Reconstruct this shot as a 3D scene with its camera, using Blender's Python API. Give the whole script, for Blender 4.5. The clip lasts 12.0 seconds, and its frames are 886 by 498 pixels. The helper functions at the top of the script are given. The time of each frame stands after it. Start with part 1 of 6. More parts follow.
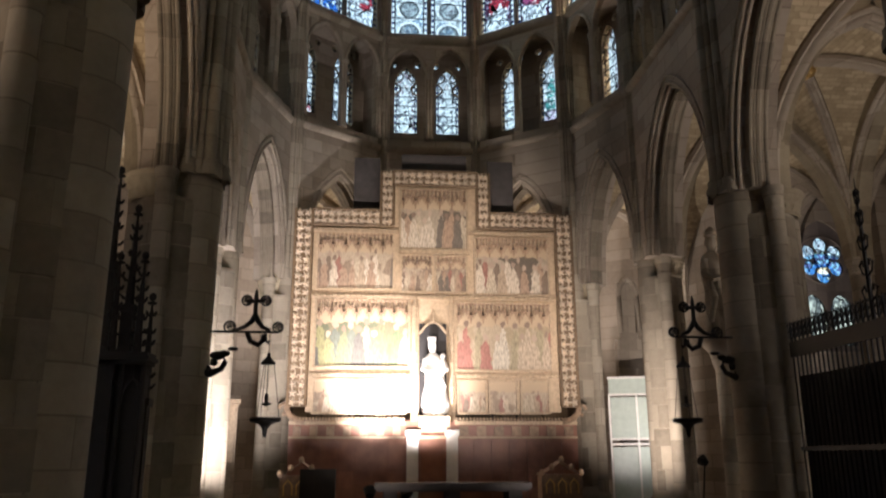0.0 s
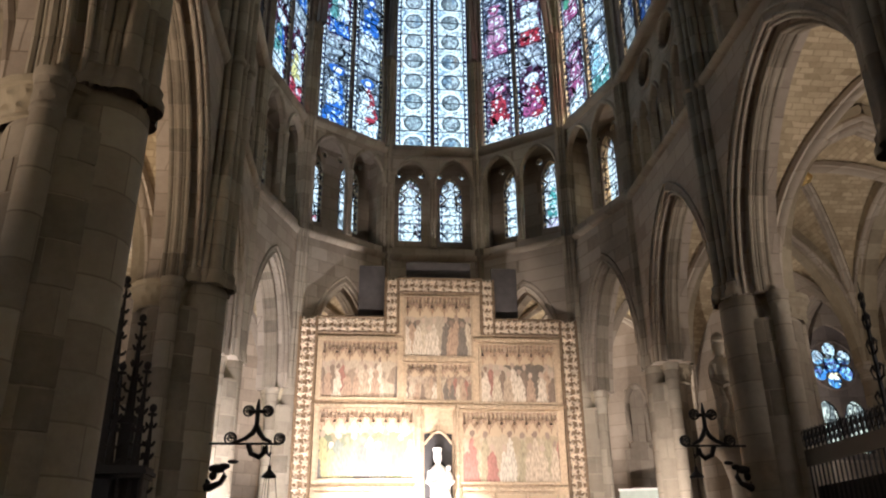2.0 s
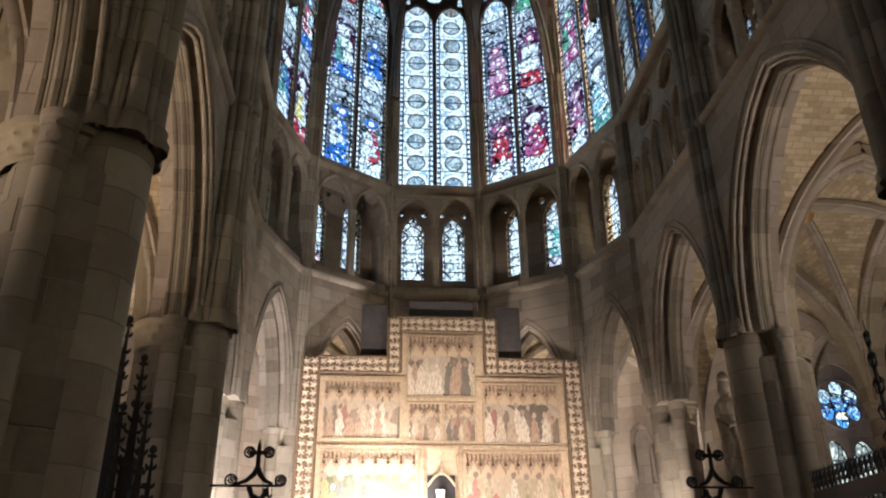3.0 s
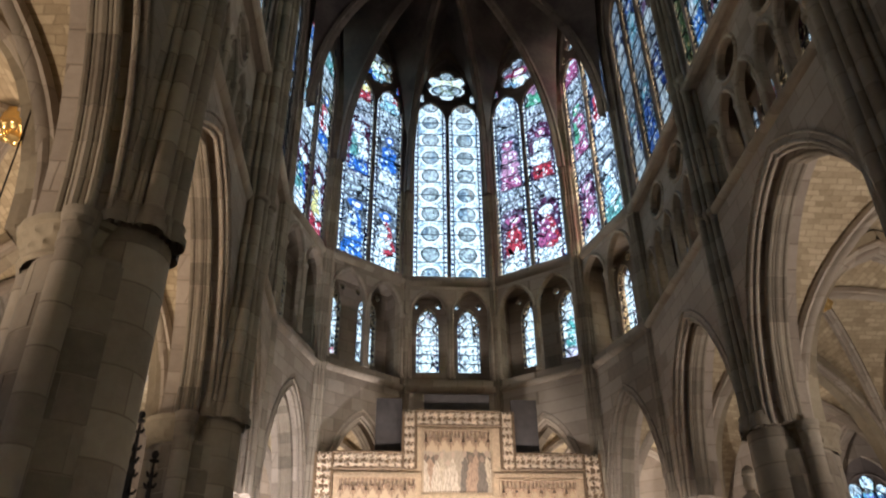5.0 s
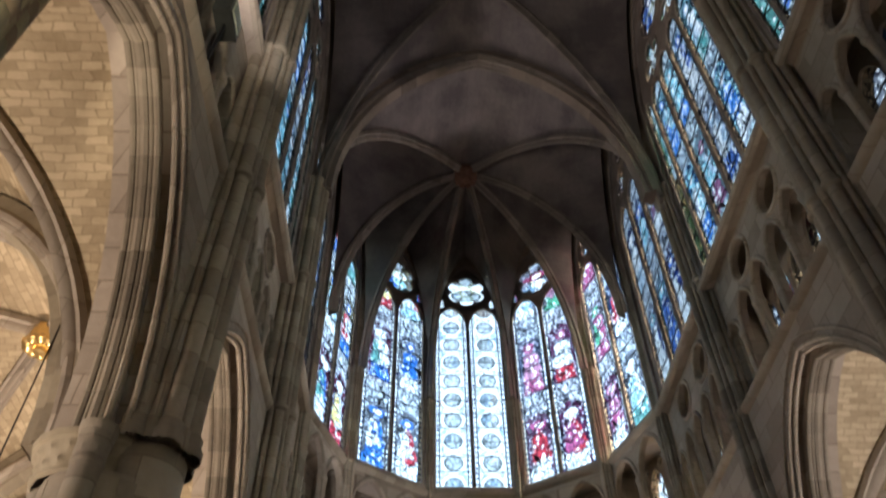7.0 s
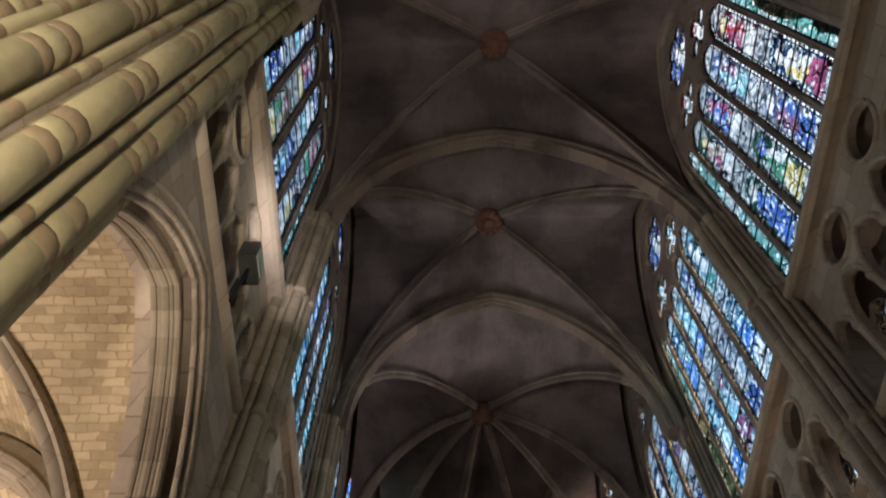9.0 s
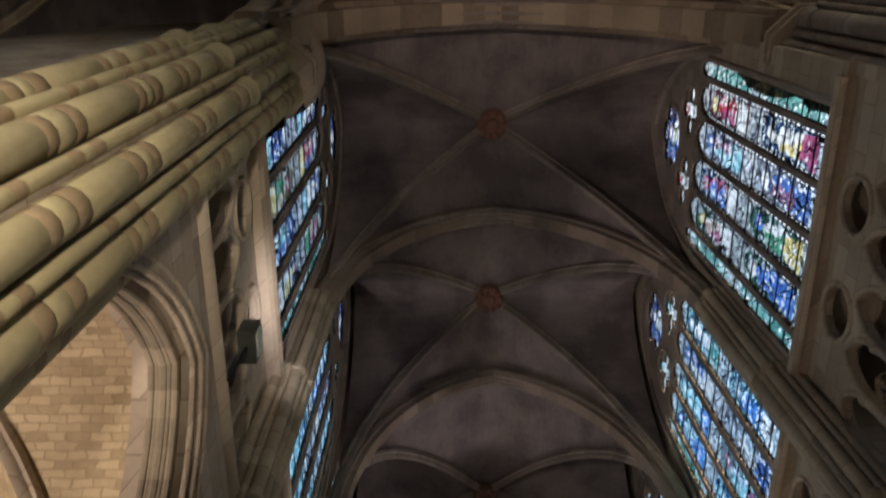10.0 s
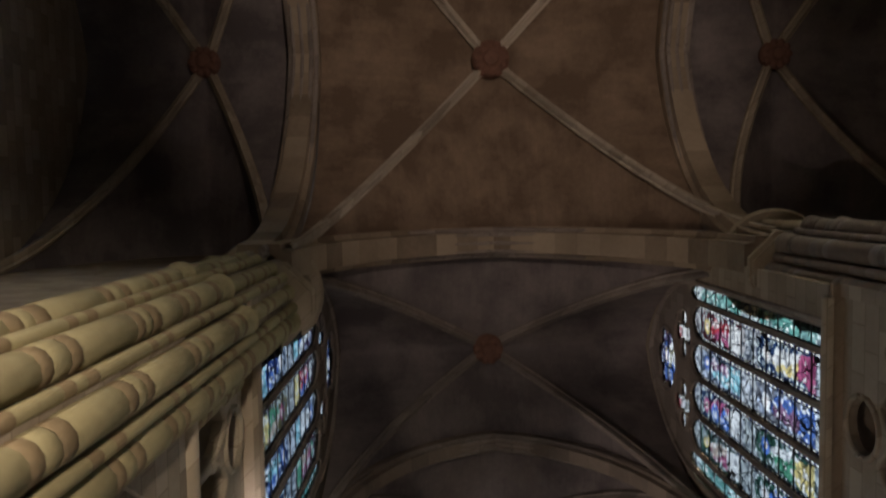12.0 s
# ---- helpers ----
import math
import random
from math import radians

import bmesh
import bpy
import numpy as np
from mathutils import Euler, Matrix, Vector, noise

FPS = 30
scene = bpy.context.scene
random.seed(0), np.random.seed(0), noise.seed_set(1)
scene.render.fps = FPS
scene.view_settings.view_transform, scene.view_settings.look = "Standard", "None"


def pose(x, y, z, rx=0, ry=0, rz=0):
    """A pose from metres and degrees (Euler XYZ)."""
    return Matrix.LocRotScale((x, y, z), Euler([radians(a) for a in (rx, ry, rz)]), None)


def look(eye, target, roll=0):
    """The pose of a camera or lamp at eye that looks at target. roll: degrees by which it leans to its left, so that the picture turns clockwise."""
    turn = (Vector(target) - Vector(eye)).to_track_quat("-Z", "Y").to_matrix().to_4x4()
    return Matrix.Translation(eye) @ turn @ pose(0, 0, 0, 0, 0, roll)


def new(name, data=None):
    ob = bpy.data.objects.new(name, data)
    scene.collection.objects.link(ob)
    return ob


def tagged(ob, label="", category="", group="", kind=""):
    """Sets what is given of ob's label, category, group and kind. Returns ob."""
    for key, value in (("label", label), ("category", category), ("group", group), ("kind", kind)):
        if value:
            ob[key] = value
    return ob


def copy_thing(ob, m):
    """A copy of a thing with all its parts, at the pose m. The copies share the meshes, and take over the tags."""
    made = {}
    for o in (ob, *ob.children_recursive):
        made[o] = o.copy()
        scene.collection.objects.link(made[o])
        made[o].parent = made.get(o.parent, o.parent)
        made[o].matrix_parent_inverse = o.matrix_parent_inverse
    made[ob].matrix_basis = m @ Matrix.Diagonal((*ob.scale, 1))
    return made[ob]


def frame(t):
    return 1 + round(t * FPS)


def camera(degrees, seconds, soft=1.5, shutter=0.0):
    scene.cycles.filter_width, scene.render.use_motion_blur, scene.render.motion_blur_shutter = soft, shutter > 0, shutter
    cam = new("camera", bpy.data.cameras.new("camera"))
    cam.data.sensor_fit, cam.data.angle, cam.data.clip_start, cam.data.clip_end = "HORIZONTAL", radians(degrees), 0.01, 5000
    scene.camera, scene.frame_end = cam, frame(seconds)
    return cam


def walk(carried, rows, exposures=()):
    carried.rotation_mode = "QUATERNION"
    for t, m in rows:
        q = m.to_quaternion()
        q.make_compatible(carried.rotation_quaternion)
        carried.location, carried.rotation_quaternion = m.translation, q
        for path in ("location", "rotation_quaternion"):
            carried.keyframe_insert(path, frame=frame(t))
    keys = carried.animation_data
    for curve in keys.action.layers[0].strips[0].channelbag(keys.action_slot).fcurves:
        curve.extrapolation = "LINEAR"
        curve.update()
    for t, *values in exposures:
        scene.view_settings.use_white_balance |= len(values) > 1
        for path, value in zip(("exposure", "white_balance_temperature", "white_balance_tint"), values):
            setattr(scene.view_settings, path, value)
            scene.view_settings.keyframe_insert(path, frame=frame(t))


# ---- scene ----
# ---- camera ----
cam = camera(58.9, 12.0, soft=2.0, shutter=0.6)


def held(x, y, z, pitch, roll, yaw):
    return pose(x, y, z, 90 + pitch, 0, yaw) @ pose(0, 0, 0, 0, 0, -roll)


PATH = [
    (0, held(-1.918, 0.000, 1.60, 14.92, 0.18, -5.48)),
    (0.5, held(-1.916, 0.001, 1.60, 17.67, 0.53, -5.48)),
    (1, held(-1.913, 0.001, 1.60, 19.53, 0.57, -5.47)),
    (1.5, held(-1.911, 0.002, 1.60, 21.17, 0.59, -5.30)),
    (2, held(-1.908, 0.002, 1.60, 22.73, 0.55, -5.17)),
    (2.5, held(-1.906, 0.003, 1.60, 24.21, 0.57, -5.11)),
    (4.5, held(-1.896, 0.005, 1.60, 30.11, 0.59, -4.16)),
    (5, held(-1.893, 0.006, 1.60, 32.25, 0.58, -3.82)),
    (5.5, held(-1.891, 0.007, 1.60, 34.77, 0.55, -3.33)),
    (6, held(-1.888, 0.007, 1.60, 37.61, 0.60, -2.84)),
    (6.5, held(-1.886, 0.008, 1.60, 42.12, 0.75, -2.35)),
    (7, held(-1.883, 0.008, 1.60, 47.14, 0.78, -2.05)),
    (7.5, held(-1.881, 0.009, 1.60, 52.18, 0.43, -1.40)),
    (7.7, held(-1.880, 0.009, 1.60, 54.43, 0.37, -1.11)),
    (9.3, held(-1.872, 0.011, 1.60, 65.90, -0.70, 0.55)),
    (9.5, held(-1.871, 0.011, 1.60, 66.90, -1.15, 1.05)),
    (10, held(-1.868, 0.012, 1.60, 69.95, 0.35, -0.15)),
    (10.5, held(-1.866, 0.013, 1.60, 74.62, 1.40, -0.75)),
    (11, held(-1.863, 0.013, 1.60, 78.17, 1.90, -1.10)),
    (11.5, held(-1.861, 0.014, 1.60, 82.35, 3.60, -2.80)),
    (12, held(-1.858, 0.014, 1.60, 86.27, 8.00, -7.10)),
]
walk(cam, PATH, [(0.0, 2.27, 6300, 16), (1.0, 2.54, 6300, 16), (2.5, 2.72, 6300, 16), (4.5, 2.86, 6300, 16), (5.5, 2.94, 6180, 16), (6.5, 3.02, 6000, 16), (7.5, 3.65, 6100, 16), (9.5, 3.44, 6050, 17), (11.0, 3.12, 6200, 18), (12.0, 2.94, 6250, 18)])

# ---- world and sun ----
world = bpy.data.worlds.new("world")
scene.world = world
world.use_nodes = True
wn, wl = world.node_tree.nodes, world.node_tree.links
sky = wn.new("ShaderNodeTexSky")
sky.sky_type, sky.sun_disc = "NISHITA", False
sky.dust_density, sky.ozone_density = 4.0, 0.5
sky.sun_elevation, sky.sun_rotation = radians(48), radians(150)
wl.new(sky.outputs[0], wn["Background"].inputs[0])
wn["Background"].inputs[1].default_value = 0.15

sun = new("sun", bpy.data.lights.new("sun", "SUN"))
sun.data.energy, sun.data.angle, sun.data.color = 0.5, radians(15), (1.0, 0.95, 0.87)
sun.matrix_world = look((20, -30, 45), (0, 5, 0))


def flood(x, y, z, tx, ty, tz, power, size=0.35, cone=100.0, color=(1.0, 0.82, 0.6)):
    """The light of a floodlight; its housing is built further down."""
    data = bpy.data.lights.new("floodlight_beam", "SPOT")
    data.energy, data.spot_size, data.spot_blend, data.shadow_soft_size, data.color = power, radians(cone), 0.9, size, color
    ob = new("floodlight_beam", data)
    ob.matrix_world = look((x, y, z), (tx, ty, tz))
    FLOODS.append(((x, y, z), (tx, ty, tz)))


FLOODS = []
WARM, AMBER, NEUTRAL, KHAKI = (1.0, 0.89, 0.79), (1.0, 0.8, 0.6), (1.0, 0.94, 0.92), (1.0, 0.845, 0.59)
# retable floods behind the altar
flood(-1.8, 19.6, 0.95, -1.7, 22.4, 3.7, 1700, 0.1, 48, NEUTRAL)
flood(-0.9, 19.8, 0.9, -0.25, 22.4, 3.3, 620, 0.1, 46, NEUTRAL)
flood(2.6, 11.6, 0.55, 0.9, 22.4, 5.7, 980, 0.5, 44, WARM)
flood(-2.8, 11.6, 0.55, -1.1, 22.4, 5.7, 900, 0.5, 44, WARM)
# the piers beside the sanctuary
flood(-4.1, 17.0, 0.5, -5.4, 20.2, 3.6, 800, 0.12, 74, NEUTRAL)
flood(3.0, 16.6, 0.6, 5.6, 20.8, 3.8, 480, 0.15, 66, WARM)
# aisle vaults
flood(9.2, 9.2, 3.4, 8.6, 11.6, 11.5, 190, 0.2, 130, WARM)
flood(8.6, 16.6, 3.4, 8.4, 17.2, 11.5, 60, 0.2, 120, WARM)
flood(-9.4, 5.2, 3.4, -8.6, 6.6, 11.5, 190, 0.2, 140, AMBER)
flood(-9.0, 12.4, 3.4, -8.4, 12.4, 11.5, 230, 0.2, 96, AMBER)
flood(-8.0, 18.8, 3.0, -7.2, 19.4, 10.5, 130, 0.2, 120, WARM)
# ambulatory behind the retable
flood(-2.8, 26.8, 2.6, -3.2, 27.0, 10.5, 400, 0.2, 130, WARM)
flood(3.4, 26.8, 2.6, 3.6, 27.0, 10.5, 400, 0.2, 130, WARM)
flood(7.2, 21.6, 1.6, 6.3, 23.4, 3.0, 28, 0.2, 120, NEUTRAL)
# crossing and the triforium
flood(-6.6, -3.2, 0.8, -6.1, 2.2, 8.4, 330, 0.25, 42, KHAKI)
flood(-3.0, -1.5, 0.6, -6.1, 1.8, 8.4, 410, 0.25, 41, KHAKI)
flood(1.5, -7.5, 2.6, 0.2, -4.4, 27.0, 620, 0.2, 50, AMBER)
flood(-4.66, 5.75, 13.1, -0.6, 8.6, 27.0, 40, 0.2, 104, WARM)


# ---- materials ----
def material(name):
    m = bpy.data.materials.new(name)
    m.use_nodes = True
    nt = m.node_tree
    return m, nt.nodes, nt.links, nt.nodes["Principled BSDF"]


def ramp(nodes, stops):
    r = nodes.new("ShaderNodeValToRGB")
    e = r.color_ramp.elements
    e[0].position, e[0].color = stops[0][0], (*stops[0][1], 1)
    e[1].position, e[1].color = stops[-1][0], (*stops[-1][1], 1)
    for p, c in stops[1:-1]:
        k = e.new(p)
        k.color = (*c, 1)
    return r


def math_node(nodes, links, op, a, b=None):
    n = nodes.new("ShaderNodeMath")
    n.operation = op
    for i, v in enumerate((a, b)):
        if v is None:
            continue
        if isinstance(v, (int, float)):
            n.inputs[i].default_value = v
        else:
            links.new(v, n.inputs[i])
    return n.outputs[0]


def mix_color(nodes, links, kind, fac, a, b):
    n = nodes.new("ShaderNodeMix")
    n.data_type, n.blend_type = "RGBA", kind
    for sock, v in ((n.inputs[0], fac), (n.inputs[6], a), (n.inputs[7], b)):
        if isinstance(v, (int, float)):
            sock.default_value = v
        elif isinstance(v, tuple):
            sock.default_value = (*v, 1)
        else:
            links.new(v, sock)
    return n.outputs[2]


def stone(name, dark, light, course=0.42, length=0.85, joint=0.5, coords="wall", random_tint=0.25, bump=0.35, blocks=0.34, stains=0.0, warp=0.0):
    """Worn ashlar: blocks of differing tint, mortar joints, stains and pitting."""
    m, n, l, bsdf = material(name)
    tc = n.new("ShaderNodeTexCoord")
    sep = n.new("ShaderNodeSeparateXYZ")
    comb = n.new("ShaderNodeCombineXYZ")
    if coords == "uv":
        l.new(tc.outputs["UV"], sep.inputs[0])
        if warp:
            jog = n.new("ShaderNodeTexNoise")
            jog.inputs["Scale"].default_value, jog.inputs["Detail"].default_value = 3.2, 3
            l.new(tc.outputs["UV"], jog.inputs["Vector"])
            jsep = n.new("ShaderNodeSeparateColor")
            l.new(jog.outputs["Color"], jsep.inputs[0])
            l.new(math_node(n, l, "ADD", sep.outputs[0], math_node(n, l, "MULTIPLY", jsep.outputs[0], warp * 2.4)), comb.inputs[0])
            l.new(math_node(n, l, "ADD", sep.outputs[1], math_node(n, l, "MULTIPLY", jsep.outputs[1], warp)), comb.inputs[1])
        else:
            l.new(sep.outputs[0], comb.inputs[0])
            l.new(sep.outputs[1], comb.inputs[1])
    else:
        geo = n.new("ShaderNodeNewGeometry")
        l.new(geo.outputs["Position"], sep.inputs[0])
        l.new(math_node(n, l, "ADD", sep.outputs[0], sep.outputs[1]), comb.inputs[0])
        l.new(sep.outputs[2], comb.inputs[1])
    brick = n.new("ShaderNodeTexBrick")
    brick.inputs["Scale"].default_value = 1.0
    brick.inputs["Brick Width"].default_value = length
    brick.inputs["Row Height"].default_value = course
    brick.inputs["Mortar Size"].default_value = 0.012
    brick.inputs["Mortar Smooth"].default_value = 0.3
    brick.inputs["Color1"].default_value = (0, 0, 0, 1)
    brick.inputs["Color2"].default_value = (1, 1, 1, 1)
    brick.inputs["Mortar"].default_value = (0.5, 0.5, 0.5, 1)
    l.new(comb.outputs[0], brick.inputs["Vector"])
    big = n.new("ShaderNodeTexNoise")
    big.inputs["Scale"].default_value, big.inputs["Detail"].default_value = 0.55, 5
    l.new(tc.outputs["Object"], big.inputs["Vector"])
    fine = n.new("ShaderNodeTexNoise")
    fine.inputs["Scale"].default_value, fine.inputs["Detail"].default_value, fine.inputs["Roughness"].default_value = 7.0, 8, 0.65
    l.new(tc.outputs["Object"], fine.inputs["Vector"])
    info = n.new("ShaderNodeObjectInfo")
    tone = math_node(n, l, "MULTIPLY", brick.outputs["Color"], blocks if joint else 0.0)
    tone = math_node(n, l, "ADD", tone, math_node(n, l, "MULTIPLY", big.outputs[0], 0.55))
    tone = math_node(n, l, "ADD", tone, math_node(n, l, "MULTIPLY", fine.outputs[0], 0.3))
    tone = math_node(n, l, "ADD", tone, math_node(n, l, "MULTIPLY", info.outputs["Random"], random_tint))
    if stains:
        run = n.new("ShaderNodeTexNoise")
        run.inputs["Scale"].default_value, run.inputs["Detail"].default_value, run.inputs["Distortion"].default_value = 0.7, 9, 0.3
        l.new(tc.outputs["Object"], run.inputs["Vector"])
        soil = ramp(n, [(0.36, (1, 1, 1)), (0.56, (0, 0, 0))])
        l.new(run.outputs[0], soil.inputs[0])
        tone = math_node(n, l, "SUBTRACT", tone, math_node(n, l, "MULTIPLY", soil.outputs[0], stains))
    mid = tuple((a + b) / 2 for a, b in zip(dark, light))
    col = ramp(n, [(0.3, dark), (0.62, mid), (0.98, light)])
    l.new(tone, col.inputs[0])
    out = mix_color(n, l, "MULTIPLY", math_node(n, l, "MULTIPLY", brick.outputs["Fac"], joint), col.outputs[0], (0.42, 0.38, 0.33))
    l.new(out, bsdf.inputs["Base Color"])
    bsdf.inputs["Roughness"].default_value = 0.88
    bsdf.inputs["Specular IOR Level"].default_value = 0.2
    height = math_node(n, l, "SUBTRACT", fine.outputs[0], math_node(n, l, "MULTIPLY", brick.outputs["Fac"], 0.9 if joint else 0.0))
    b = n.new("ShaderNodeBump")
    b.inputs["Strength"].default_value, b.inputs["Distance"].default_value = bump, 0.03
    l.new(height, b.inputs["Height"])
    l.new(b.outputs[0], bsdf.inputs["Normal"])
    return m


def plain(name, color, rough=0.6, metal=0.0, vary=0.25, scale=6.0, bump=0.15):
    m, n, l, bsdf = material(name)
    tc = n.new("ShaderNodeTexCoord")
    nz = n.new("ShaderNodeTexNoise")
    nz.inputs["Scale"].default_value, nz.inputs["Detail"].default_value = scale, 6
    l.new(tc.outputs["Object"], nz.inputs["Vector"])
    info = n.new("ShaderNodeObjectInfo")
    v = math_node(n, l, "ADD", nz.outputs[0], math_node(n, l, "MULTIPLY", info.outputs["Random"], 0.3))
    col = ramp(n, [(0.3, tuple(c * (1 - vary) for c in color)), (0.9, tuple(min(1, c * (1 + vary)) for c in color))])
    l.new(v, col.inputs[0])
    l.new(col.outputs[0], bsdf.inputs["Base Color"])
    bsdf.inputs["Roughness"].default_value, bsdf.inputs["Metallic"].default_value = rough, metal
    b = n.new("ShaderNodeBump")
    b.inputs["Strength"].default_value, b.inputs["Distance"].default_value = bump, 0.02
    l.new(nz.outputs[0], b.inputs["Height"])
    l.new(b.outputs[0], bsdf.inputs["Normal"])
    return m


def stained(name, palette, border=(0.9, 0.92, 0.8), clear=0.12, medallion=False, seed=0.0, lum=1.0, ground=((0.012, 0.026, 0.055), (0.85, 0.9, 0.85)), pattern=0.72):
    """Leaded stained glass: upright patches of colour cut into small leaded pieces, with a beaded border. UV x runs -1 to 1 across the light."""
    m, n, l, bsdf = material(name)
    n.remove(bsdf)
    tc = n.new("ShaderNodeTexCoord")
    uv = n.new("ShaderNodeSeparateXYZ")
    l.new(tc.outputs["UV"], uv.inputs[0])
    across = math_node(n, l, "ABSOLUTE", uv.outputs[0])
    warp = n.new("ShaderNodeTexNoise")
    warp.inputs["Scale"].default_value, warp.inputs["Detail"].default_value = 2.2, 3
    l.new(tc.outputs["Object"], warp.inputs["Vector"])
    pos = mix_color(n, l, "LINEAR_LIGHT", 0.2, tc.outputs["Object"], warp.outputs[1])
    mp = n.new("ShaderNodeMapping")
    mp.inputs["Location"].default_value = (seed, 0, seed * 1.7)
    mp.inputs["Scale"].default_value = (2.6, 1.0, 1.35)
    l.new(pos, mp.inputs[0])
    patch = n.new("ShaderNodeTexVoronoi")
    patch.inputs["Scale"].default_value = 1.0
    l.new(mp.outputs[0], patch.inputs["Vector"])
    psep = n.new("ShaderNodeSeparateColor")
    l.new(patch.outputs["Color"], psep.inputs[0])
    col = ramp(n, palette)
    col.color_ramp.interpolation = "CONSTANT"
    l.new(psep.outputs[0], col.inputs[0])
    piece = n.new("ShaderNodeTexVoronoi")
    piece.inputs["Scale"].default_value = 1 / 0.09
    l.new(tc.outputs["Object"], piece.inputs["Vector"])
    qsep = n.new("ShaderNodeSeparateColor")
    l.new(piece.outputs["Color"], qsep.inputs[0])
    value = ramp(n, [(0.0, (0.04, 0.05, 0.07)), (0.25, (0.24, 0.26, 0.3)), (0.5, (0.8, 0.81, 0.81)), (1.0, (1.0, 1.0, 1.0))])
    l.new(qsep.outputs[1], value.inputs[0])
    tint = mix_color(n, l, "MULTIPLY", 0.5, col.outputs[0], value.outputs[0])
    pale = math_node(n, l, "LESS_THAN", qsep.outputs[2], clear)
    tint = mix_color(n, l, "MIX", math_node(n, l, "MULTIPLY", pale, 0.7), tint, (0.88, 0.94, 0.88))
    if not medallion:
        # tiers of standing draped shapes in a few large colours on a small-patterned ground, a pale canopy above each
        run = math_node(n, l, "ADD", math_node(n, l, "MULTIPLY", uv.outputs[1], 0.27), 0.72)
        tier, place = math_node(n, l, "FRACT", run), math_node(n, l, "FLOOR", run)
        key = n.new("ShaderNodeCombineXYZ")
        l.new(place, key.inputs[0])
        key.inputs[1].default_value = seed
        rnd = n.new("ShaderNodeTexWhiteNoise")
        rnd.noise_dimensions = "2D"
        l.new(key.outputs[0], rnd.inputs["Vector"])
        pick = n.new("ShaderNodeSeparateColor")
        l.new(rnd.outputs["Color"], pick.inputs[0])

        def chosen(source):
            rr = ramp(n, palette)
            rr.color_ramp.interpolation = "CONSTANT"
            l.new(source, rr.inputs[0])
            return rr.outputs[0]
        wob = math_node(n, l, "MULTIPLY", math_node(n, l, "SUBTRACT", warp.outputs[0], 0.5), 0.9)
        ux = math_node(n, l, "ADD", uv.outputs[0], wob)
        ax = math_node(n, l, "ABSOLUTE", ux)
        wide = math_node(n, l, "SUBTRACT", 0.76, math_node(n, l, "MULTIPLY", tier, 0.5))
        robe = math_node(n, l, "MULTIPLY", math_node(n, l, "LESS_THAN", ax, wide), math_node(n, l, "LESS_THAN", math_node(n, l, "ADD", tier, math_node(n, l, "MULTIPLY", ax, 0.2)), 0.64))
        robe = math_node(n, l, "MULTIPLY", robe, math_node(n, l, "GREATER_THAN", tier, 0.08))
        fold = math_node(n, l, "GREATER_THAN", math_node(n, l, "ADD", math_node(n, l, "ADD", ux, math_node(n, l, "MULTIPLY", tier, 0.9)), math_node(n, l, "MULTIPLY", wob, 1.6)), 0.42)
        low = math_node(n, l, "LESS_THAN", math_node(n, l, "ADD", tier, math_node(n, l, "MULTIPLY", wob, 0.3)), 0.27)
        bg = mix_color(n, l, "MIX", math_node(n, l, "GREATER_THAN", qsep.outputs[0], pattern), mix_color(n, l, "MIX", 0.18, ground[0], chosen(pick.outputs[2])), ground[1])
        bg = mix_color(n, l, "MULTIPLY", 0.9, bg, value.outputs[0])
        cloth = mix_color(n, l, "MIX", fold, chosen(pick.outputs[0]), chosen(pick.outputs[1]))
        cloth = mix_color(n, l, "MIX", low, cloth, chosen(math_node(n, l, "FRACT", math_node(n, l, "MULTIPLY", pick.outputs[0], 7.3))))
        cloth = mix_color(n, l, "MULTIPLY", 0.75, cloth, value.outputs[0])
        cloth = mix_color(n, l, "MIX", math_node(n, l, "MULTIPLY", pale, 0.75), cloth, (0.92, 0.95, 0.88))
        tint = mix_color(n, l, "MIX", robe, bg, cloth)
        hy = math_node(n, l, "MULTIPLY", math_node(n, l, "SUBTRACT", tier, 0.68), 7.5)
        head = math_node(n, l, "SQRT", math_node(n, l, "ADD", math_node(n, l, "MULTIPLY", ux, ux), math_node(n, l, "MULTIPLY", hy, hy)))
        halo = chosen(math_node(n, l, "FRACT", math_node(n, l, "MULTIPLY", pick.outputs[1], 5.1)))
        tint = mix_color(n, l, "MIX", math_node(n, l, "LESS_THAN", head, 0.42), tint, mix_color(n, l, "MULTIPLY", 0.5, halo, value.outputs[0]))
        tint = mix_color(n, l, "MIX", math_node(n, l, "LESS_THAN", head, 0.22), tint, (0.86, 0.8, 0.72))
        canopy = math_node(n, l, "GREATER_THAN", math_node(n, l, "SUBTRACT", tier, math_node(n, l, "MULTIPLY", math_node(n, l, "MULTIPLY", across, across), -0.12)), 0.83)
        canopy = math_node(n, l, "MAXIMUM", canopy, math_node(n, l, "LESS_THAN", tier, 0.07))
        tint = mix_color(n, l, "MIX", math_node(n, l, "MULTIPLY", canopy, 0.6), tint, mix_color(n, l, "MULTIPLY", 1.0, (0.8, 0.86, 0.82), value.outputs[0]))
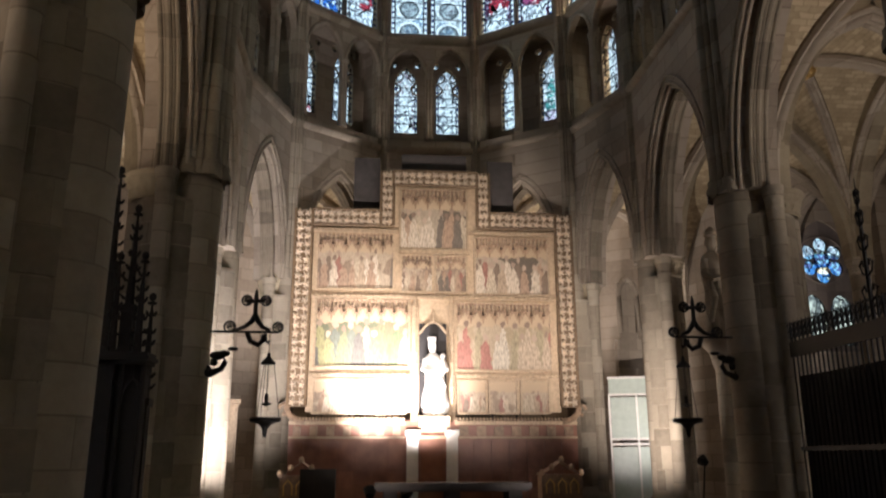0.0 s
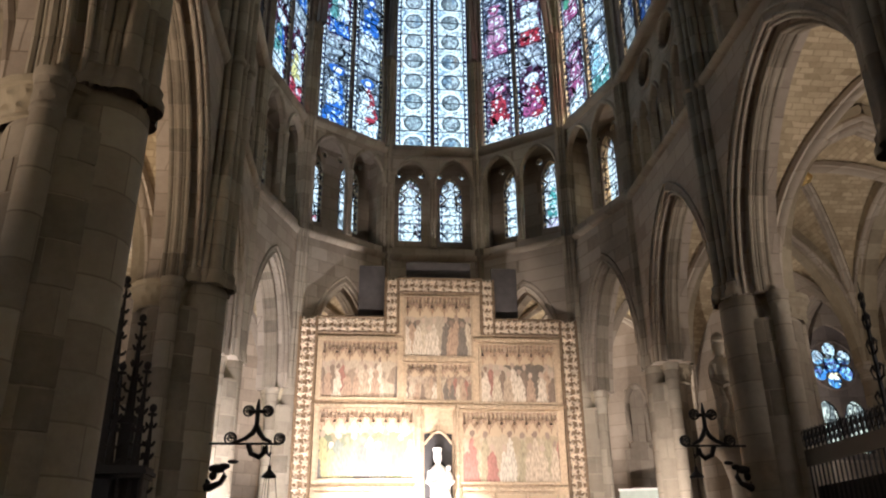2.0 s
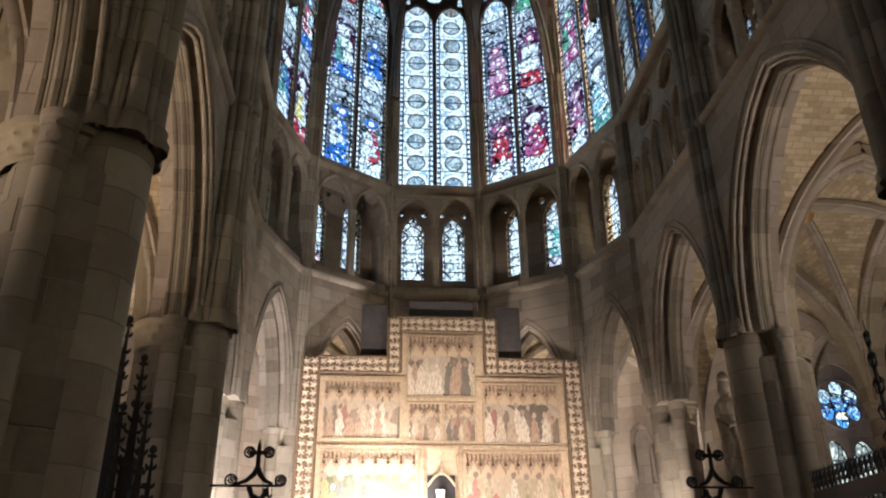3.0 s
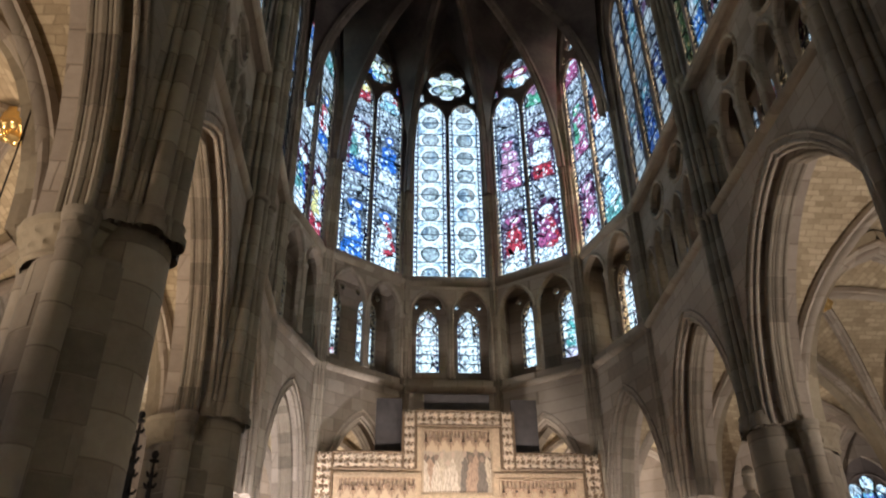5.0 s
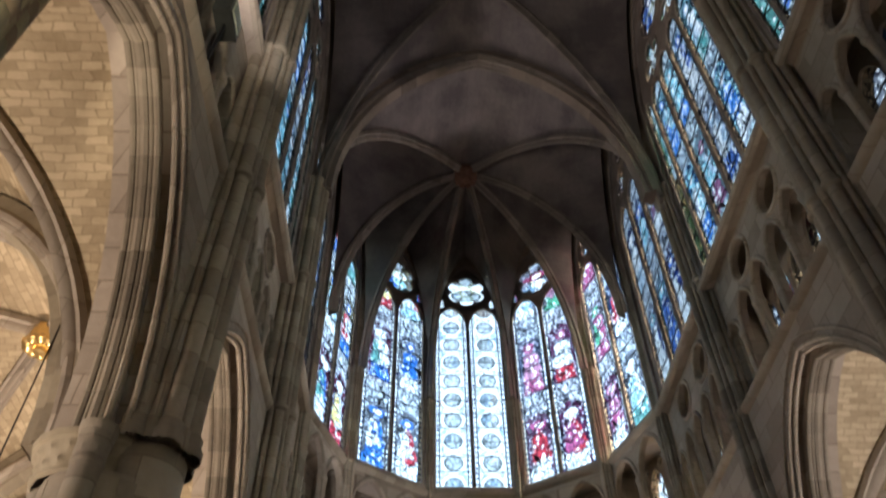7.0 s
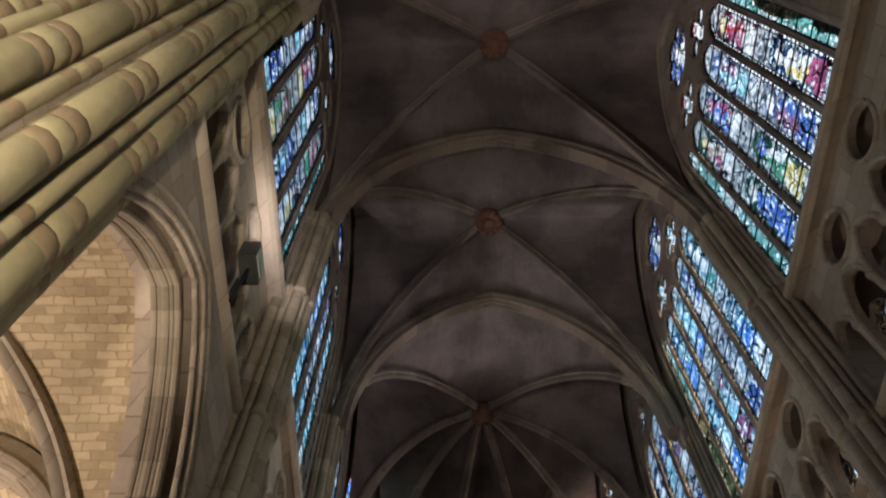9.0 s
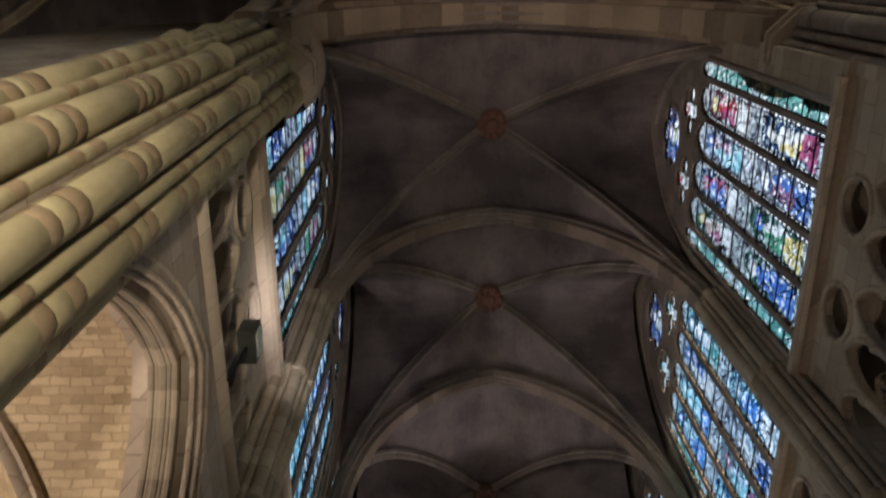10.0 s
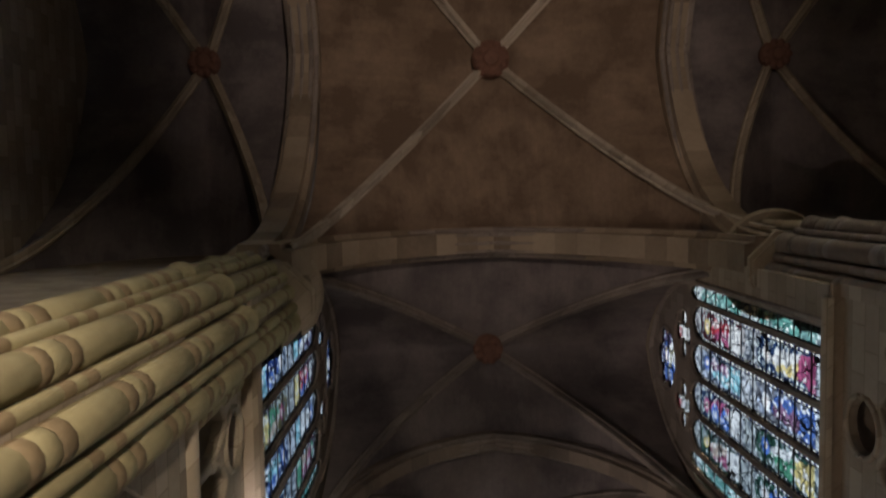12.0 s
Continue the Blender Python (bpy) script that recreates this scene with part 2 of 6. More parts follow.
    if medallion:
        y = math_node(n, l, "SUBTRACT", math_node(n, l, "FRACT", math_node(n, l, "MULTIPLY", uv.outputs[1], 1.08)), 0.5)
        y2 = math_node(n, l, "MULTIPLY", math_node(n, l, "MULTIPLY", y, y), 2.1)
        x2 = math_node(n, l, "MULTIPLY", across, across)
        rad = math_node(n, l, "SQRT", math_node(n, l, "ADD", x2, y2))
        ring = math_node(n, l, "LESS_THAN", math_node(n, l, "ABSOLUTE", math_node(n, l, "SUBTRACT", rad, 0.62)), 0.075)
        inside = math_node(n, l, "LESS_THAN", rad, 0.54)
        tint = mix_color(n, l, "MULTIPLY", math_node(n, l, "MULTIPLY", inside, 0.72), tint, mix_color(n, l, "MIX", 0.5, (0.2, 0.22, 0.22), value.outputs[0]))
        tint = mix_color(n, l, "MIX", math_node(n, l, "MULTIPLY", ring, 0.85), tint, (0.95, 0.96, 0.86))
        rim = math_node(n, l, "LESS_THAN", math_node(n, l, "ABSOLUTE", math_node(n, l, "SUBTRACT", rad, 0.5)), 0.05)
        tint = mix_color(n, l, "MIX", math_node(n, l, "MULTIPLY", rim, 0.85), tint, (0.02, 0.03, 0.03))
    edge = math_node(n, l, "GREATER_THAN", across, 0.8)
    beadv = math_node(n, l, "FRACT", math_node(n, l, "MULTIPLY", uv.outputs[1], 4.6))
    bead = math_node(n, l, "GREATER_THAN", beadv, 0.42)
    beadcol = mix_color(n, l, "MIX", bead, (0.03, 0.05, 0.14), border)
    tint = mix_color(n, l, "MIX", edge, tint, beadcol)
    lead = n.new("ShaderNodeTexVoronoi")
    lead.feature = "DISTANCE_TO_EDGE"
    lead.inputs["Scale"].default_value = 1 / 0.09
    l.new(tc.outputs["Object"], lead.inputs["Vector"])
    lead2 = n.new("ShaderNodeTexVoronoi")
    lead2.feature = "DISTANCE_TO_EDGE"
    lead2.inputs["Scale"].default_value = 1.0
    l.new(mp.outputs[0], lead2.inputs["Vector"])
    solid = math_node(n, l, "MULTIPLY", math_node(n, l, "GREATER_THAN", lead.outputs[0], 0.035), math_node(n, l, "GREATER_THAN", lead2.outputs[0], -1.0 if medallion else 0.025))
    gap = math_node(n, l, "GREATER_THAN", math_node(n, l, "ABSOLUTE", math_node(n, l, "SUBTRACT", across, 0.79)), 0.035)
    solid = math_node(n, l, "MULTIPLY", solid, gap)
    glass = n.new("ShaderNodeBsdfTransparent")
    tint = mix_color(n, l, "MULTIPLY", 1.0, tint, (lum, lum * 0.92, lum * 0.7))
    l.new(tint, glass.inputs[0])
    came = n.new("ShaderNodeBsdfDiffuse")
    came.inputs[0].default_value = (0.02, 0.02, 0.022, 1)
    mx = n.new("ShaderNodeMixShader")
    l.new(solid, mx.inputs[0])
    l.new(came.outputs[0], mx.inputs[1])
    l.new(glass.outputs[0], mx.inputs[2])
    l.new(mx.outputs[0], n["Material Output"].inputs[0])
    return m


STONE = stone("ashlar", (0.17, 0.135, 0.1), (0.46, 0.39, 0.31))
PIER_STONE = stone("pier_stone", (0.16, 0.13, 0.095), (0.44, 0.38, 0.29), 0.5, 1.1, random_tint=0.1)
DRUM = stone("drum_stone", (0.17, 0.135, 0.09), (0.5, 0.43, 0.3), joint=0.0, random_tint=0.25)
PALE_DRUM = stone("pale_drum_stone", (0.25, 0.215, 0.12), (0.5, 0.445, 0.27), joint=0.0, random_tint=0.14, bump=0.25)
DARK_DRUM = stone("brown_drum_stone", (0.19, 0.142, 0.085), (0.37, 0.285, 0.175), joint=0.0, random_tint=0.12, bump=0.2)
MOULD = stone("moulding_stone", (0.18, 0.145, 0.11), (0.45, 0.385, 0.3), 0.55, 0.55, joint=0.4)
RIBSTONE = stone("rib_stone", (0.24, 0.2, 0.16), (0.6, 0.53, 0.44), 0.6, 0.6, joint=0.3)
# Darker copies of rib and arch stone: shade is put into their colour.
SHADED_RIB = stone("shaded_rib_stone", (0.12, 0.102, 0.095), (0.34, 0.295, 0.265), 0.6, 0.6, joint=0.3)
SHADED_DRUM = stone("shaded_arch_stone", (0.13, 0.105, 0.09), (0.38, 0.315, 0.26), joint=0.0, random_tint=0.3)
ARCH_DRUM = stone("arch_stone", (0.15, 0.115, 0.085), (0.44, 0.36, 0.27), joint=0.0, random_tint=0.4)
BLOCK = stone("pier_block_stone", (0.14, 0.115, 0.085), (0.42, 0.36, 0.27), joint=0.0, random_tint=0.3)
# Three web tones: choir dimness and warm aisle light are put into the colour.
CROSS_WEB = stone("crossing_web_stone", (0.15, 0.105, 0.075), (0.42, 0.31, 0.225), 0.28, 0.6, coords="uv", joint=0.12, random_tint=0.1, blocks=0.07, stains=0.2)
DIM_WEB = stone("dim_vault_web_stone", (0.12, 0.105, 0.108), (0.35, 0.3, 0.29), 0.28, 0.6, coords="uv", joint=0.12, random_tint=0.1, blocks=0.07, stains=0.2)
LIT_AISLE_WEB = stone("lit_aisle_web_stone", (0.25, 0.19, 0.11), (0.62, 0.505, 0.33), 0.16, 0.3, coords="uv", joint=0.45, random_tint=0.15, warp=0.11, stains=0.12, bump=0.5)
SCREEN = plain("grey_stone_screen", (0.075, 0.065, 0.06), 0.9)
FLOORSTONE = stone("floor_slabs", (0.13, 0.11, 0.09), (0.28, 0.245, 0.2), 0.8, 0.8)
RED_BOSS = plain("red_brown_boss", (0.17, 0.085, 0.06), 0.8)
IRON = plain("wrought_iron", (0.02, 0.019, 0.018), 0.5, 0.7)
LEAD = plain("lead_bars", (0.03, 0.03, 0.035), 0.6, 0.5)
GILT = plain("carved_gilt_wood", (0.3, 0.2, 0.125), 0.5, 0.1, 0.45, 9.0, 0.4)
PALEGILT = plain("pale_gilt", (0.45, 0.335, 0.215), 0.5, 0.05, 0.3, 12.0, 0.3)
BRASS = plain("brass", (0.75, 0.52, 0.2), 0.3, 0.9)
WOOD = plain("red_brown_panelling", (0.27, 0.12, 0.075), 0.45, 0, 0.35, 3.0)
FRAMEGROUND = plain("dark_frame_ground", (0.19, 0.125, 0.07), 0.6, 0.1, 0.4, 9.0, 0.4)
LEAFGILT = plain("dull_gilt_leaf", (0.6, 0.49, 0.36), 0.5, 0.05, 0.35, 9.0, 0.3)
DARKWOOD = plain("dark_wood", (0.02, 0.016, 0.013), 0.85)
MARBLE = plain("white_statue_paint", (0.8, 0.77, 0.7), 0.5, 0, 0.1)
NICHE_SHADE = plain("niche_shade", (0.025, 0.022, 0.02), 0.8)
TAN = plain("tan_box_metal", (0.05, 0.055, 0.05), 0.5)

B, C_, G, Y_, RD, MG, W_, DB = (0.07, 0.24, 0.62), (0.32, 0.68, 0.72), (0.12, 0.42, 0.24), (0.92, 0.76, 0.28), (0.58, 0.06, 0.08), (0.5, 0.12, 0.24), (0.9, 0.94, 0.87), (0.04, 0.08, 0.26)
OLIVE, STEEL, TANGLASS = (0.3, 0.36, 0.2), (0.42, 0.56, 0.62), (0.6, 0.48, 0.36)
GLASS_BLUE = stained("blue_figure_glass", [(0, (0.04, 0.17, 0.5)), (0.12, W_), (0.34, RD), (0.46, Y_), (0.53, (0.4, 0.66, 0.68)), (0.66, W_), (0.8, (0.16, 0.4, 0.34)), (0.9, (0.05, 0.2, 0.55)), (1, W_)], clear=0.14, lum=1.4, ground=((0.01, 0.022, 0.05), (0.62, 0.68, 0.72)), pattern=0.76)
GLASS_RED = stained("red_figure_glass", [(0, MG), (0.18, W_), (0.34, RD), (0.5, W_), (0.6, G), (0.68, MG), (0.8, (0.32, 0.5, 0.62)), (0.9, (0.62, 0.3, 0.4)), (1, W_)], clear=0.16, seed=3.1, lum=1.4, ground=((0.03, 0.012, 0.04), (0.68, 0.66, 0.72)), pattern=0.76)
GLASS_PALE = stained("pale_medallion_glass", [(0, W_), (0.35, (0.72, 0.8, 0.74)), (0.6, STEEL), (0.78, (0.5, 0.55, 0.5)), (0.9, TANGLASS), (1, W_)], clear=0.35, medallion=True, seed=1.3, lum=1.25)
GLASS_AQUA = stained("aqua_glass", [(0, C_), (0.2, (0.1, 0.3, 0.7)), (0.36, (0.3, 0.68, 0.72)), (0.5, W_), (0.62, STEEL), (0.76, (0.1, 0.34, 0.3)), (0.86, (0.3, 0.12, 0.2)), (0.9, (0.08, 0.26, 0.62)), (1, C_)], clear=0.24, seed=5.7, lum=0.62, ground=((0.012, 0.05, 0.08), (0.4, 0.72, 0.72)), pattern=0.6)
GLASS_MIXED = stained("white_and_ochre_figure_glass", [(0, MG), (0.14, W_), (0.3, G), (0.42, W_), (0.54, (0.1, 0.25, 0.7)), (0.66, RD), (0.76, Y_), (0.86, TANGLASS), (1, W_)], clear=0.24, seed=8.2, lum=0.42, ground=((0.015, 0.025, 0.03), (0.72, 0.86, 0.82)), pattern=0.68)
GLASS_DUSK = stained("dim_blue_figure_glass", [(0, (0.1, 0.2, 0.5)), (0.25, W_), (0.42, STEEL), (0.56, (0.3, 0.16, 0.26)), (0.63, C_), (0.78, W_), (0.9, DB), (1, STEEL)], clear=0.18, seed=9.4, lum=0.5, ground=((0.015, 0.025, 0.06), (0.6, 0.7, 0.8)), pattern=0.72)
GLASS_GREEN = stained("green_border_glass", [(0, (0.12, 0.34, 0.28)), (0.5, (0.25, 0.5, 0.44)), (1, (0.06, 0.2, 0.24))], clear=0.12, seed=2.2, lum=0.6, ground=((0.05, 0.18, 0.17), (0.45, 0.62, 0.55)), pattern=0.5)
GLASS_ROSE = stained("deep_blue_rose_glass", [(0, (0.06, 0.22, 0.55)), (0.4, (0.1, 0.32, 0.66)), (0.7, STEEL), (0.85, (0.5, 0.3, 0.42)), (1, B)], clear=0.18, seed=6.1, ground=((0.03, 0.12, 0.36), (0.3, 0.55, 0.8)), pattern=0.55)
GLASS_GRISAILLE = stained("grey_patterned_glass", [(0, (0.6, 0.62, 0.6)), (0.5, (0.3, 0.32, 0.33)), (1, W_)], clear=0.2, seed=7.7, lum=0.6, ground=((0.05, 0.05, 0.06), (0.7, 0.7, 0.66)), pattern=0.66)
GLASS_WHITE = stained("white_triforium_glass", [(0, W_), (0.4, (0.85, 0.88, 0.8)), (0.62, (0.55, 0.07, 0.1)), (0.74, (0.15, 0.5, 0.42)), (0.82, W_), (0.92, (0.75, 0.62, 0.7)), (1, W_)], clear=0.3, seed=4.4, ground=((0.3, 0.31, 0.31), (0.96, 0.96, 0.9)), pattern=0.35)


# ---- mesh building ----
class Shape:
    def __init__(self):
        self.v, self.f, self.uv = [], [], []

    def face(self, pts, uv=None):
        i = len(self.v)
        self.v += [tuple(p) for p in pts]
        self.f.append(tuple(range(i, i + len(pts))))
        self.uv += uv if uv else [(p[0], p[2]) for p in pts]

    def grid(self, rows, uvs=None, closed=False):
        """Quads between rows of points that share vertices."""
        i, w = len(self.v), len(rows[0])
        for r in rows:
            self.v += [tuple(p) for p in r]
        for a in range(len(rows) - 1):
            for b in range(w if closed else w - 1):
                c = (b + 1) % w
                self.f.append((i + a * w + b, i + a * w + c, i + (a + 1) * w + c, i + (a + 1) * w + b))
                if uvs:
                    self.uv += [uvs[a][b], uvs[a][c], uvs[a + 1][c], uvs[a + 1][b]]
                else:
                    self.uv += [(0, 0)] * 4

    def box(self, x0, x1, y0, y1, z0, z1):
        p = [(x, y, z) for z in (z0, z1) for y in (y0, y1) for x in (x0, x1)]
        for q in ((0, 2, 3, 1), (4, 5, 7, 6), (0, 1, 5, 4), (2, 6, 7, 3), (0, 4, 6, 2), (1, 3, 7, 5)):
            self.face([p[k] for k in q])

    def lathe(self, x, y, profile, n=16, squash=1.0):
        rows = [[(x + r * math.cos(2 * math.pi * k / n), y + squash * r * math.sin(2 * math.pi * k / n), z) for k in range(n)] for r, z in profile]
        self.grid(rows, closed=True)

    def tube(self, path, r, n=8, closed=False):
        """A round bar along a path."""
        path = [Vector(p) for p in path]
        rows = []
        up = Vector((0, 0, 1))
        for k, p in enumerate(path):
            a = path[k - 1] if k else (path[-1] if closed else p)
            b = path[(k + 1) % len(path)] if k < len(path) - 1 or closed else p
            t = (b - a).normalized()
            s = t.cross(up)
            s = Vector((1, 0, 0)) if s.length < 1e-4 else s.normalized()
            w = s.cross(t).normalized()
            rad = r[k] if isinstance(r, (list, tuple)) else r
            rows.append([p + rad * (math.cos(2 * math.pi * j / n) * s + math.sin(2 * math.pi * j / n) * w) for j in range(n)])
        if closed:
            rows.append(rows[0])
        self.grid(rows, closed=True)
        if not closed:
            self.f.append(tuple(len(self.v) - n + j for j in range(n)))
            self.uv += [(0, 0)] * n
            i = len(self.v) - n * len(rows)
            self.f.append(tuple(i + j for j in reversed(range(n))))
            self.uv += [(0, 0)] * n

    def blob(self, x, y, z, rx, ry, rz, n=8, m=5):
        rows = []
        for a in range(m + 1):
            th = math.pi * a / m
            rows.append([(x + rx * math.sin(th) * math.cos(2 * math.pi * b / n), y + ry * math.sin(th) * math.sin(2 * math.pi * b / n), z + rz * math.cos(th)) for b in range(n)])
        self.grid(rows, closed=True)

    def mesh(self, name, mat, smooth=40):
        me = bpy.data.meshes.new(name)
        me.from_pydata(self.v, [], self.f)
        layer = me.uv_layers.new(name="UVMap")
        layer.data.foreach_set("uv", [c for p in self.uv for c in p])
        me.materials.append(mat)
        if smooth:
            me.shade_smooth()
            me.set_sharp_from_angle(angle=radians(smooth))
        me.validate()
        return me


def part(name, shape, mat, parent, label="", smooth=40):
    ob = new(name, shape.mesh(name, mat, smooth))
    ob.parent = parent
    return tagged(ob, label)


def empty(name, m, **tags):
    ob = new(name)
    ob.empty_display_size = 0.2
    ob.matrix_basis = m
    return tagged(ob, **tags)


def g(s, k=1.3):
    """Pointed profile: 1 at the crown (s = 0), 0 at the springing (s = 1)."""
    s = min(1.0, abs(s))
    return math.sqrt(max(0, k * k - (s + k - 1) ** 2)) / math.sqrt(k * k - (k - 1) ** 2)


class Pointed:
    """A pointed opening: centre, half width, foot, springing, crown."""

    def __init__(self, c, h, z0, zs, za, k=1.3):
        self.c, self.h, self.z0, self.zs, self.za, self.k = c, h, z0, zs, za, k
        self.left, self.right = c - h, c + h

    def cuts(self, n=9):
        return [self.c + self.h * math.sin(math.pi / 2 * j / n) for j in range(-n, n + 1)]

    def span(self, u):
        return self.z0, self.zs + (self.za - self.zs) * g((u - self.c) / self.h, self.k)

    def outline(self, grow=0.0, n=10, low=None):
        low = self.z0 if low is None else low
        pts = [(self.left - grow, low)]
        for j in range(-n, n + 1):
            s = math.sin(math.pi / 2 * j / n)
            pts.append((self.c + (self.h + grow) * s, self.zs + (self.za - self.zs + grow * 1.2) * g(s, self.k)))
        return pts + [(self.right + grow, low)]


class Round:
    """A round opening."""

    def __init__(self, c, z, r):
        self.c, self.z, self.r, self.left, self.right = c, z, r, c - r, c + r

    def cuts(self, n=6):
        return [self.c + self.r * math.sin(math.pi / 2 * j / n) for j in range(-n, n + 1)]

    def span(self, u):
        d = math.sqrt(max(0, self.r ** 2 - (u - self.c) ** 2))
        return self.z - d, self.z + d


def pierced(u0, u1, z0, z1, holes, y0, y1, top=None):
    """A slab in the plane of u and z, from depth y0 to y1, with openings through it. top: an upper edge that varies along u."""
    sh = Shape()
    cuts = {round(u0, 4), round(u1, 4)}
    for o in holes:
        cuts |= {round(u, 4) for u in o.cuts() if u0 <= u <= u1}
    if top:
        cuts |= {round(u0 + (u1 - u0) * j / 24, 4) for j in range(25)}
    cuts = sorted(cuts)
    for a, b in zip(cuts, cuts[1:]):
        mid = (a + b) / 2
        ta, tb = (top(a), top(b)) if top else (z1, z1)
        spans = []
        for o in holes:
            if o.left < mid < o.right:
                lo, hi = (o.span(a)[0], o.span(b)[0]), (o.span(a)[1], o.span(b)[1])
                spans.append((lo, hi))
        spans.sort(key=lambda s: s[0][0] + s[0][1])
        merged = []
        for lo, hi in spans:
            if merged and sum(lo) < sum(merged[-1][1]):
                ph = merged[-1][1]
                merged[-1] = (merged[-1][0], (max(ph[0], hi[0]), max(ph[1], hi[1])))
            else:
                merged.append((lo, hi))
        base = (z0, z0)
        for lo, hi in merged + [((ta, tb), None)]:
            if lo[0] - base[0] > 1e-3 or lo[1] - base[1] > 1e-3:
                for y, flip in ((y0, False), (y1, True)):
                    q = [(a, y, base[0]), (b, y, base[1]), (b, y, lo[1]), (a, y, lo[0])]
                    sh.face(q[::-1] if flip else q)
                sh.face([(a, y0, base[0]), (a, y1, base[0]), (b, y1, base[1]), (b, y0, base[1])])
                sh.face([(a, y0, lo[0]), (b, y0, lo[1]), (b, y1, lo[1]), (a, y1, lo[0])])
            if hi is None:
                break
            base = hi
    for o in holes:
        if isinstance(o, Pointed):
            for u, d in ((o.left, 1), (o.right, -1)):
                q = [(u, y0, o.z0), (u, y1, o.z0), (u, y1, o.zs), (u, y0, o.zs)]
                sh.face(q if d > 0 else q[::-1])
    for u, d in ((u0, 1), (u1, -1)):
        t = top(u) if top else z1
        q = [(u, y0, z0), (u, y0, t), (u, y1, t), (u, y1, z0)]
        sh.face(q if d > 0 else q[::-1])
    return sh


def arch_rolls(o, y, offsets, low=None, n=10):
    """Round mouldings that follow an opening: offsets are (grow, depth, radius)."""
    sh = Shape()
    for grow, dy, r in offsets:
        sh.tube([(u, y + dy, z) for u, z in o.outline(grow, n, low)], r, 8)
    return sh

# ---- the plan: choir bays, apse, crossing ----
Y0, Y1, Y2, Y3 = 1.89, 8.20, 14.51, 19.91
WALL, RAD, APO = 5.15, 5.2, 4.945
Z_CAP, Z_ARCH, Z_TRI, Z_SILL, Z_SPRING, Z_KEY = 6.7, 10.7, 11.75, 15.85, 19.8, 27.8
YB = -10.9
OUT = {1: 0.0, 2: 0.06, 3: 0.18}
BAYS = {1: ((Y0 + Y1) / 2, (Y1 - Y0) / 2), 2: ((Y1 + Y2) / 2, (Y2 - Y1) / 2), 3: ((Y2 + Y3) / 2, (Y3 - Y2) / 2)}


def side_frame(side, bay):
    """Local x along the wall, y outward, z up; side +1 is the side on +x."""
    return pose(side * (WALL + OUT[bay]), BAYS[bay][0], 0, 0, 0, -90 * side)


def apse_frame(k, apo=APO):
    a = radians(36 * k)
    return pose(apo * math.sin(a), Y3 + apo * math.cos(a), 0, 0, 0, -36 * k)


def slab(name, shape, parent, mat=None, label=""):
    return part(name, shape, mat or STONE, parent, label, smooth=30)


LIGHTS = []


def pane_grid(parent, mat, c, h, z0, zs, za, depth, rows, k=1.3, strip=0.0):
    """One light of stained glass: a pane for each panel between the saddle bars, and the head. The design of each light starts anew."""
    LIGHTS.append(mat)
    v = len(LIGHTS) * 10 / 0.27
    for r in range(rows):
        a, b = z0 + (zs - z0) * r / rows, z0 + (zs - z0) * (r + 1) / rows
        sh = Shape()
        sh.face([(c - h, depth, a), (c + h, depth, a), (c + h, depth, b), (c - h, depth, b)], [(-1, a + v), (1, a + v), (1, b + v), (-1, b + v)])
        part("pane", sh, mat, parent, smooth=0)
    sh = Shape()
    pts = [(c + h * math.sin(math.pi / 2 * j / 7), zs + (za - zs) * g(math.sin(math.pi / 2 * j / 7), k)) for j in range(7, -8, -1)]
    sh.face([(u, depth, z) for u, z in pts], [((u - c) / h, z + v) for u, z in pts])
    part("pane", sh, mat, parent, smooth=0)
    bars = Shape()
    for r in range(rows + 1):
        z = z0 + (zs - z0) * r / rows
        bars.box(c - h, c + h, depth - 0.03, depth - 0.005, z - 0.014, z + 0.014)
    part("saddle_bars", bars, LEAD, parent)


def foil_panes(parent, mat, c, z, r, depth, n=6):
    sh = Shape()
    for j in range(n):
        a = 2 * math.pi * j / n + (math.pi / 2)
        pts = [(c + r * 0.62 * math.cos(a) + r * 0.4 * math.cos(b), z + r * 0.62 * math.sin(a) + r * 0.4 * math.sin(b)) for b in [2 * math.pi * q / 12 for q in range(12)]]
        sh.face([(u, depth + 0.004 * (j % 2), w) for u, w in pts], [((u - c) / r * 0.7, w) for u, w in pts])
    pts = [(c + r * 0.4 * math.cos(b), z + r * 0.4 * math.sin(b)) for b in [2 * math.pi * q / 12 for q in range(12)]]
    sh.face([(u, depth + 0.008, w) for u, w in pts], [((u - c) / r * 0.7, w) for u, w in pts])
    part("foil_pane", sh, mat, parent, smooth=0)


def foil_holes(c, z, r, n=6, lobe=0.37, at=0.62):
    out = [Round(c, z, r * (0.4 if lobe > 0.3 else 0.3))]
    for j in range(n):
        a = 2 * math.pi * j / n + math.pi / 2
        out.append(Round(c + r * at * math.cos(a), z + r * at * math.sin(a), r * lobe))
    return out


WINDOWS = [0]


